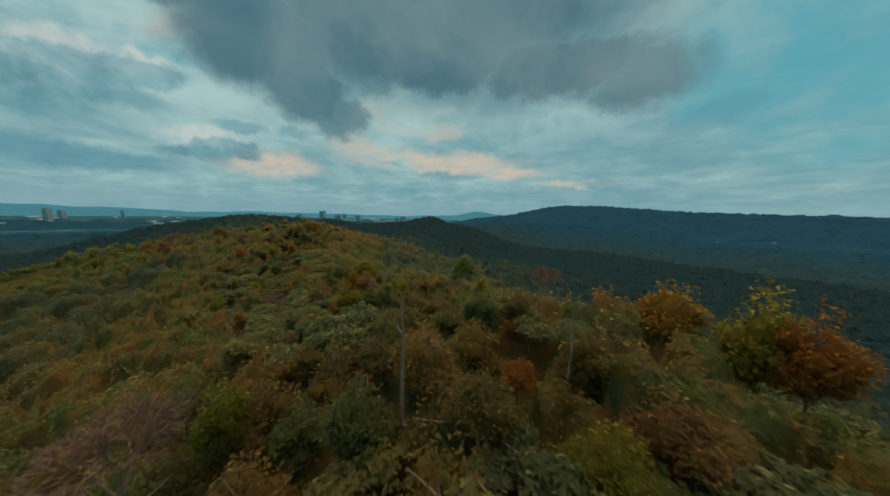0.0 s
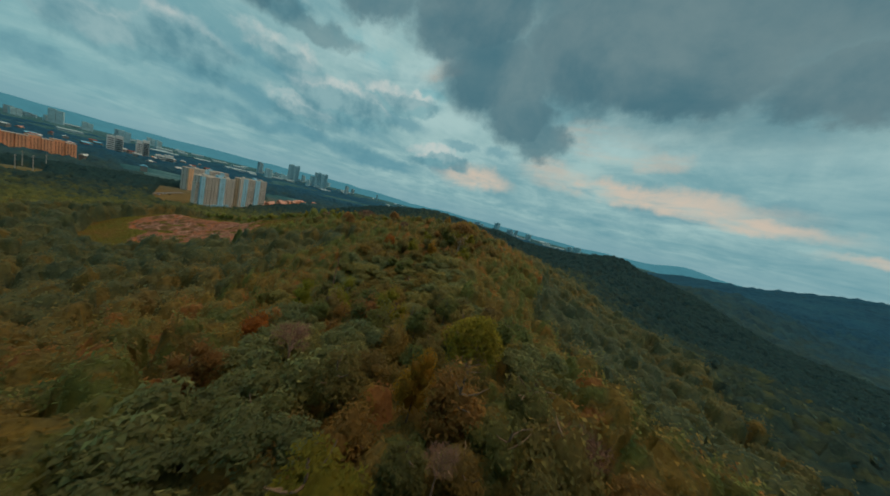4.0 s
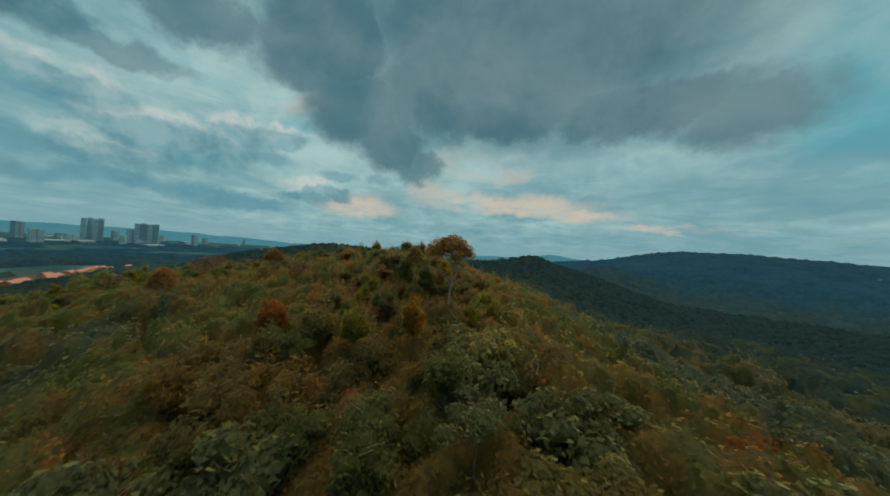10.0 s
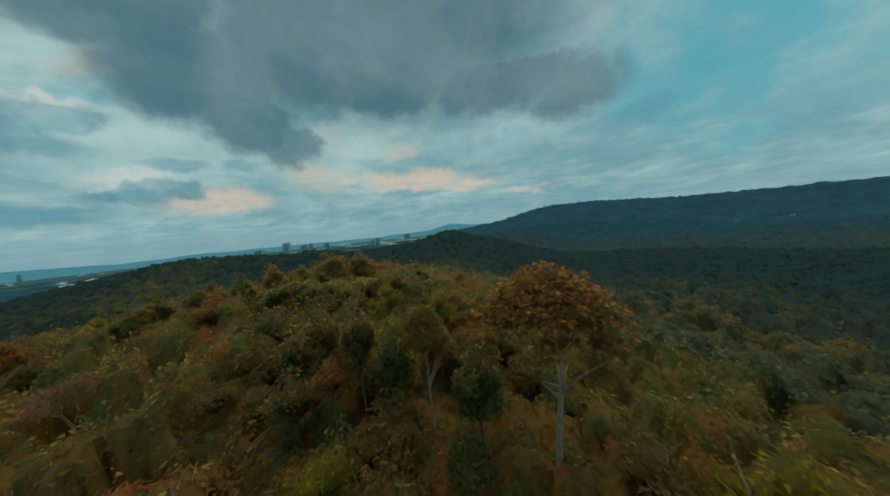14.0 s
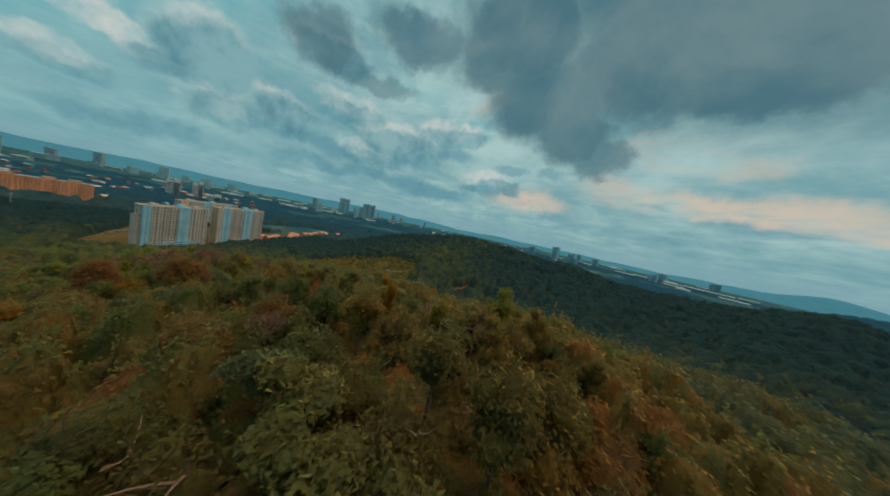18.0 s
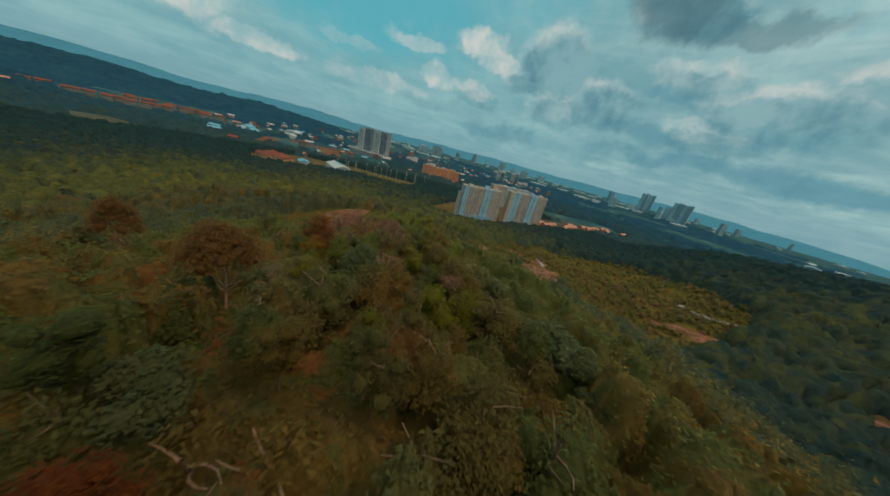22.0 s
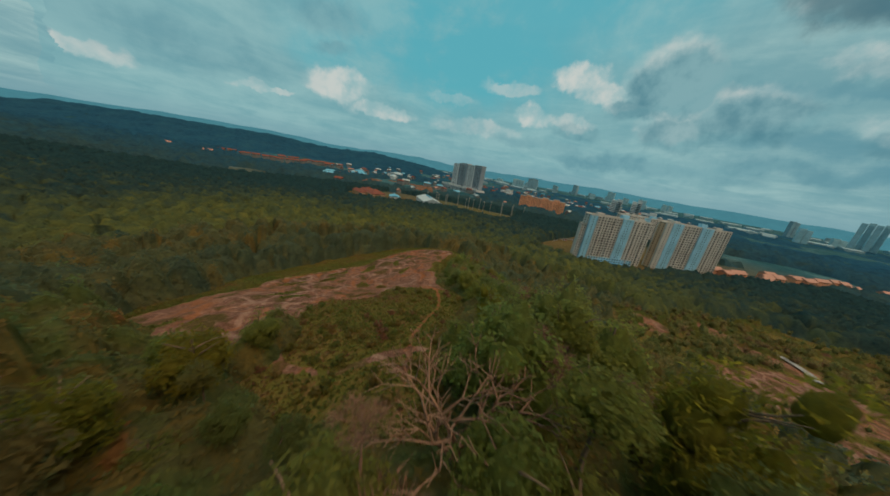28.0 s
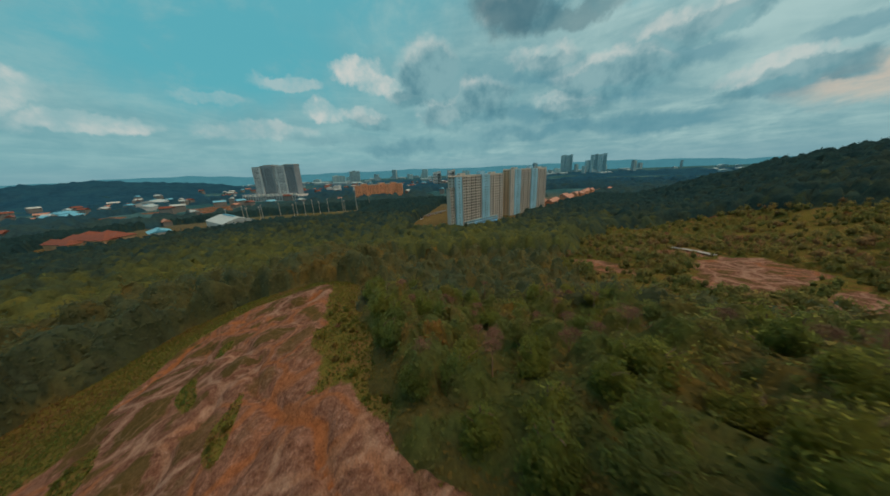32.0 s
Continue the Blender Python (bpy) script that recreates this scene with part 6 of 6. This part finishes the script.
FRONT = math.atan2(0.733, -0.68)
BAYS_A = [(0, 8.5, PALE_BLUE, 0.6, "plain"), (8.5, 24, CREAM, 1.6, "flat"), (24, 39.5, CREAM, 1.0, "flat"), (39.5, 53, PALE_BLUE, 2.0, "stair"), (53, 67, CREAM, 1.6, "flat"), (67, 80, CREAM, 1.0, "flat")]
BAYS_B = [(0, 8, CREAM, 0.6, "plain"), (8, 22, PALE_BLUE, 1.2, "stair"), (22, 35, CREAM, 1.6, "flat"), (35, 47, CREAM, 1.0, "flat"), (47, 63, PALE_BLUE, 2.0, "stair"), (63, 77, CREAM, 1.6, "flat"), (77, 90, CREAM, 1.0, "flat")]
BAYS_C = [(0, 12, OCHRE, 0.8, "plain"), (12, 30, CREAM, 1.4, "flat"), (30, 42, CREAM, 0.8, "flat"), (42, 54, PALE_BLUE, 1.8, "stair"), (54, 70, CREAM, 1.4, "flat"), (70, 90, CREAM, 0.8, "flat"), (90, 104, PALE_BLUE, 1.4, "stair"), (104, 120, CREAM, 1.0, "flat")]
# the front of a block runs along +x of its own axes and looks to its -y
BX, BY = -601.0, 170.0
flats(BX, BY, 14.5, FRONT, BAYS_A, 19, 2.92, 11, "cream and sky-blue high-rise apartment block with a low wing", [(10, 18, 3), (42, 50, 4.5), (62, 70, 3)], "apartment blocks by the forest", None, (10, 68))
flats(BX - 0.68 * 97, BY + 0.733 * 97, 15.5, FRONT, BAYS_B, 20, 2.92, 11, "cream and sky-blue high-rise apartment block behind trees", [(12, 20, 3), (50, 58, 4.5), (72, 80, 3)], "apartment blocks by the forest", ends=OCHRE)
flats(-815, 190, 15.0, FRONT, BAYS_C, 17, 2.92, 13, "ochre and cream high-rise apartment block behind two others", [(20, 30, 3), (60, 70, 4)], "apartment blocks by the forest")


def low_wing():
    root = thing("apartment_wing", "lower cream apartment wing at the end of a high-rise", "apartment building", BX, BY, 14.5, FRONT, "apartment blocks by the forest")
    part("wall", box(-6, 0.1, 2.5, 8, -3, 44), CREAM, root)
    part("window_grid", joined([box(-5.4 + 2.8 * c, -4.0 + 2.8 * c, 2.35, 2.6, k * 2.92 + 1, k * 2.92 + 2.2) for k in range(15) for c in (0, 1)]), GLASS_DARK, root, kind="stuff")
    part("roof", box(-6.4, 0, 2.1, 8.4, 44, 44.8), CONCRETE, root)


low_wing()


def salmon_block():
    ax, ay, bx, by = -993.0, -65.0, -1039.0, 46.0
    L = math.hypot(bx - ax, by - ay)
    turn = math.atan2(by - ay, bx - ax)
    root = thing("salmon_apartment_block", "long salmon-orange apartment block of twelve storeys", "apartment building", ax, ay, 18, turn)
    n = 8
    for k in range(n):
        a, b = k * L / n, (k + 1) * L / n
        hgt = 33 + (3.5 if k in (1, 4, 6) else 0)
        bay = part("wall_bay", box(a + 0.2, b - 0.2, 0 if k % 2 else 3.0, 18, -3, hgt), SALMON, root)
        part("window_grid", window_stack([a + 3, a + 7, a + 11], 0 if k % 2 else 3.0, 0, 11, 2.9, 1.6, 1.3), GLASS_DARK, bay, kind="stuff")
        part("roof", box(a, b, -0.2 if k % 2 else 2.8, 18.2, hgt, hgt + 0.8), CONCRETE, bay)


salmon_block()


def grey_towers():
    ax, ay, bx, by = -1094.0, -381.0, -1070.0, -250.0
    L = math.hypot(bx - ax, by - ay)
    turn = math.atan2(by - ay, bx - ax)
    root = thing("grey_tower_block", "tall grey and white residential towers on a white podium", "apartment building", ax, ay, 18, turn)
    cols = [(0, 26, LIGHT_GREY, 90), (26, 38, GREY_WALL, 92), (38, 66, GREY_WALL, 94), (66, 78, LIGHT_GREY, 90), (78, 102, LIGHT_GREY, 91), (102, L, GREY_WALL, 93)]
    for k, (a, b, mat, hh) in enumerate(cols):
        w = part("tower", box(a + (0.6 if k % 2 else 0), b - (0.6 if k % 2 else 0), 2.5 * (k % 2), 24, 12, hh), mat, root)
        strips = [box(a + 2 + 3.4 * c, a + 3.8 + 3.4 * c, 2.5 * (k % 2) - 0.12, 2.5 * (k % 2) + 0.2, 15 + 3.1 * f, 16.8 + 3.1 * f) for c in range(int((b - a - 3) / 3.4)) for f in range(24)]
        part("window_grid", joined(strips), GLASS_DARK, w, kind="stuff")
        part("roof_crown", box(a, b, 1, 25, hh, hh + 2.0), CONCRETE, w)
    pod = part("podium", box(-38, L + 8, -14, 30, -4, 14), WHITE_WALL, root)
    part("podium_glazing", joined([box(q, q + 5.5, -14.2, -13.5, 1 + 3.4 * f, 3.2 + 3.4 * f) for q in np.arange(-35, L + 2, 8.5) for f in range(4)]), GLASS_DARK, pod, kind="stuff")
    for q in np.arange(-34, L + 4, 15.0):
        part("podium_block", box(q, q + 9, -16, -12, 12, 19), WHITE_WALL, pod)


grey_towers()


def shed(name, label, x, y, turn, w, l, h, rise, wall, roof, ground_z=None):
    z = float(height(x, y)) if ground_z is None else ground_z
    root = thing(name, label, "industrial building", x, y, z, turn)
    part("wall", box(-w / 2, w / 2, -l / 2, l / 2, -2, h), wall, root)
    top = part("roof", gable(-w / 2, w / 2, -l / 2, l / 2, h + 0.02, h + rise, 0.8), roof, root)
    part("roof_vent", box(-w * 0.3, w * 0.3, -1.2, 1.2, h + rise - 0.7, h + rise + 0.9), ROOF_BLUE, top)
    part("doors", joined([box(-w / 2 + 4 + k * 9, -w / 2 + 8 + k * 9, -l / 2 - 0.1, -l / 2 + 0.1, 0, min(4.5, h - 1)) for k in range(max(1, int(w / 9) - 1))]), GLASS_DARK, root, kind="stuff")
    return root


shed("warehouse", "white warehouse hall with a shallow grey and blue roof", -660, -118, 0.95, 66, 34, 11, 6, WHITE_WALL, ROOF_GREY)
shed("workshop", "small hall with a pale blue sheet roof", -622, -172, 0.9, 26, 18, 7, 3, WHITE_WALL, ROOF_BLUE)
shed("bus_shelter", "long low shelter with a bright blue roof", -872, -6, 1.9, 46, 8, 4, 1.4, WHITE_WALL, ROOF_BLUE)
shed("factory", "white factory hall with a grey roof", -1040, -627, 0.6, 90, 46, 14, 5, WHITE_WALL, ROOF_GREY)
shed("factory", "factory hall with a blue roof", -868, -640, 0.6, 60, 34, 9, 4, WHITE_WALL, ROOF_BLUE)
shed("factory", "factory hall with a blue roof", -820, -560, 0.6, 52, 30, 9, 4, WHITE_WALL, ROOF_BLUE)
shed("factory", "factory hall with a grey roof", -960, -560, 0.6, 70, 34, 9, 4, WHITE_WALL, ROOF_GREY)
shed("farmhouse", "small house with a red tiled roof in the scrub", -538, 408, 0.5, 11, 7, 2.6, 2.4, TOWN_WALL, ROOF_RED, 23.5)
shed("farmhouse", "small shed with a red tiled roof in the scrub", -546, 398, 1.2, 7, 5, 2.4, 1.8, TOWN_WALL, ROOF_RED, 23.0)


def school():
    root = thing("school", "long low school with red-orange tiled hip roofs among trees", "school", -596, -226, float(height(-596, -226)), 1.35)
    for k, (x, y, w, l, h) in enumerate(((12, 0, 62, 12, 7), (-14, 12, 13, 20, 8), (14, 13, 14, 16, 9), (36, 10, 14, 20, 8), (4, -16, 38, 10, 6))):
        wing = part("wall", box(x - w / 2, x + w / 2, y - l / 2, y + l / 2, -3, h), WHITE_WALL if k == 2 else OCHRE, root)
        part("roof", hipped(x - w / 2, x + w / 2, y - l / 2, y + l / 2, h + 0.02, h + 4.5, 1.2), ROOF_RED, wing)


school()


def houses():
    """Rows of link houses; each row stands as one building."""
    rng = np.random.default_rng(61)
    spots = []
    for cx, cy, n, turn, roof in ((-760, 330, 5, 2.35, ROOF_PINK), (-815, 385, 5, 2.35, ROOF_PINK), (-880, 440, 5, 2.35, ROOF_PINK), (-940, 505, 3, 2.35, ROOF_PINK),
                                  (-610, -850, 6, 2.6, ROOF_RED), (-690, -790, 6, 2.6, ROOF_RED), (-830, -800, 6, 2.6, ROOF_RED), (-470, -890, 4, 2.6, ROOF_PINK), (-760, -870, 5, 2.6, ROOF_RED)):
        for k in range(n):
            off = (k - n / 2) * 24
            spots.append((cx + off * math.cos(turn) + 9 * rng.normal(), cy + off * math.sin(turn) + 14 * rng.normal(), turn + 0.08 * rng.normal(), roof))
    for k in range(70):
        a, r = radians(rng.uniform(84, 152)), rng.uniform(1050, 1900)
        x, y = -200 - r * math.sin(a), 150 + r * math.cos(a)
        if float(height(x, y)) > 32:
            continue
        spots.append((x, y, rng.uniform(0, 3.1), (ROOF_RED, ROOF_PINK, ROOF_GREY, ROOF_RED)[k % 4]))
    for k in range(110):
        a, r = radians(rng.uniform(80, 146)), rng.uniform(640, 1700)
        x, y = -200 - r * math.sin(a), 150 + r * math.cos(a)
        if float(height(x, y)) > 28 or r < 800 and a < 1.9:
            continue
        spots.append((x, y, rng.uniform(0, 3.1), (ROOF_GREY, ROOF_RED, ROOF_BLUE, ROOF_GREY, ROOF_PINK)[k % 5]))
    for x, y, turn, roof in spots:
        w, l, h = rng.uniform(17, 24), rng.uniform(9, 12), rng.uniform(5, 7)
        far = math.hypot(x + 200, y - 150)
        z = float(height(x, y)) + (0.5 if roof is ROOF_PINK else 0.0 if far < 640 else 7.0)
        pink = roof is ROOF_PINK
        root = thing("terrace_house", "row of low houses with pale pink tiled roofs" if pink else "row of low houses with tiled roofs", "house", x, y, z, turn, "terrace houses of the town")
        part("wall", box(-w / 2, w / 2, -l / 2, l / 2, -9, h), SALMON if pink and y > 0 else TOWN_WALL, root)
        part("roof", gable(-w / 2, w / 2, -l / 2, l / 2, h + 0.02, h + 3.4, 0.7), roof, root)
        part("window_grid", joined([box(-w / 2 + 2 + 5 * q, -w / 2 + 4 + 5 * q, -l / 2 - 0.1, l / 2 + 0.1, h - 2.4, h - 1.0) for q in range(int(w / 5))]), GLASS_DARK, root, kind="stuff")


houses()


def lamp_posts():
    rng = np.random.default_rng(62)
    root = thing("yard_mast", "tall pale steel floodlight mast in a fenced yard", "mast", -690, -100, 17, 0, "masts of the yard")
    part("pole", tube(np.array([[0, 0, -2], [0, 0, 10], [0, 0, 24.0]]), [0.55, 0.42, 0.3], 8), STEEL, root)
    part("head_frame", joined([box(-1.6, 1.6, -0.4, 0.4, 23.6, 24.4), box(-0.3, 0.3, -1.4, 1.4, 22.8, 23.3)]), STEEL, root)
    spots = [(-668 - 13 * k - 6 * (k % 2), -128 + 21 * k - 8 * ((k * 7) % 3)) for k in range(8)] + [(-712 - 12 * k, -140 + 20 * k) for k in range(9)]
    root.location = (*spots[0], float(height(*spots[0])))
    for x, y in spots[1:]:
        copy_thing(root, Matrix.Translation((x, y, float(height(x, y)) - 2 * rng.random())))


lamp_posts()


def roads():
    for name, pts, w in (("road", [(-432, 418), (-420, 424), (-408, 434), (-398, 446), (-392, 462)], 5), ("road", [(-490, 300), (-482, 304), (-474, 306), (-464, 306)], 4),
                         ("road", [(-590, 95), (-640, 100), (-700, 130), (-760, 175)], 8)):
        pts = np.array(pts, float)
        s = np.linspace(0, len(pts) - 1, 24)
        c = np.stack([np.interp(s, np.arange(len(pts)), pts[:, i]) for i in range(2)], -1)
        t = unit(np.gradient(c, axis=0))
        nrm = np.stack([-t[:, 1], t[:, 0]], -1)
        rows = []
        for o in (-w / 2, w / 2):
            q = c + nrm * o
            rows.append(np.column_stack([q, np.maximum(height(q[:, 0], q[:, 1]), height(c[:, 0], c[:, 1])) + 0.8]))
        k = np.arange(23)
        faces = np.stack([k, k + 1, 24 + k + 1, 24 + k], -1)
        ob = mesh_object(name, np.concatenate(rows), faces, plain("pale_concrete_road", (0.22, 0.22, 0.22), 0.85, 0.2) if w < 8 else ASPHALT)
        tagged(ob, "pale worn road through scrub", "road", kind="structure")


roads()


def parked_cars():
    rng = np.random.default_rng(63)
    paints = [plain("car_paint_" + n, c, 0.35, 0.5, 0.1) for n, c in (("white", (0.7, 0.7, 0.7)), ("silver", (0.4, 0.42, 0.44)), ("dark", (0.05, 0.05, 0.06)), ("red", (0.35, 0.05, 0.04)))]
    for k in range(26):
        u, v = rng.uniform(0, 1), rng.uniform(-1, 1)
        x, y = -600 - 110 * u + 9 * v, 88 + 55 * u - 12 * v
        root = thing("parked_car", "parked car in the open car park of the flats", "car", x, y, float(height(x, y)) + 0.3, 0.4 + 1.57 * (k % 2), "cars in the car park")
        body = part("body", joined([box(-2.1, 2.1, -0.85, 0.85, 0.3, 0.9)]), paints[k % 4], root)
        v0, f0 = box(-1.2, 1.1, -0.75, 0.75, 0.9, 1.45)
        v0[4:, 0] *= 0.75
        part("cabin", (v0, f0), GLASS_DARK, root)
        for a in (-1.3, 1.3):
            for b in (-0.8, 0.8):
                part("wheel", tube(np.array([[a, b - 0.1, 0.32], [a, b, 0.32], [a, b + 0.1, 0.32]]), [0.32, 0.33, 0.32], 8), GLASS_DARK, root)


parked_cars()


def far_towers():
    rng = np.random.default_rng(64)

    def tower(x, y, w, d, top, turn, label, mat):
        z = 17.0
        root = thing("distant_tower", label, "tower block", x, y, z, turn, "towers on the skyline")
        n = max(2, int(w / 22))
        for k in range(n):
            a, b = -w / 2 + k * w / n, -w / 2 + (k + 1) * w / n
            hh = top - z - (0 if k % 2 else 5)
            s = part("shaft", box(a + 1, b - 1, -d / 2 + (3 if k % 2 else 0), d / 2, -5, hh), mat, root)
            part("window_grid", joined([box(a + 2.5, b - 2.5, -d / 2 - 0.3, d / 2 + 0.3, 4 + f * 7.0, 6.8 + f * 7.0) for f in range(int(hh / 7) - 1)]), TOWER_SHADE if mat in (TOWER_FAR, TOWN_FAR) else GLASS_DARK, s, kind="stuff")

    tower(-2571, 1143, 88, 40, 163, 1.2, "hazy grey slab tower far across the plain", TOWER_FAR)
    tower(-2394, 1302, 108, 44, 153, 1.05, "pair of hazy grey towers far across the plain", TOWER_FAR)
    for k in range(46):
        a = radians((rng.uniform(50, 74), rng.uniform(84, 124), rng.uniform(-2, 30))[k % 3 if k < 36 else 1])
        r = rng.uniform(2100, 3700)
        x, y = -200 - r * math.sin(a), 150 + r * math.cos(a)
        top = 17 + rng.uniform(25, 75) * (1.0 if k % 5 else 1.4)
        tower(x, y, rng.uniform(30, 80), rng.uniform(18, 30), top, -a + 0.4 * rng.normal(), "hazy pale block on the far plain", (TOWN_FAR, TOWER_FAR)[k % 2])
    for x, y, w, h in ((-1290, -240, 46, 44), (-1290, -150, 40, 40), (-1620, 120, 40, 78), (-1660, 190, 36, 84), (-1560, 240, 50, 50)):
        tower(x, y, w, 22, h, 1.6, "white apartment block beyond the salmon flats", (WHITE_WALL, LIGHT_GREY)[int(w) % 2])
    for k in range(90):
        a = radians(rng.uniform(-4, 128))
        r = rng.uniform(1900, 3600)
        x, y = -200 - r * math.sin(a), 150 + r * math.cos(a)
        root = thing("distant_hall", "low hazy pale hall on the far plain", "industrial building", x, y, 17, -a + 0.2 * rng.normal(), "halls on the far plain")
        w, d = rng.uniform(40, 150), rng.uniform(25, 60)
        h = rng.uniform(8, 15)
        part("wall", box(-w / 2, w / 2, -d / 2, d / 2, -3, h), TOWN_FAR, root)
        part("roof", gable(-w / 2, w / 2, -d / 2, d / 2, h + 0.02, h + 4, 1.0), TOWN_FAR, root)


far_towers()
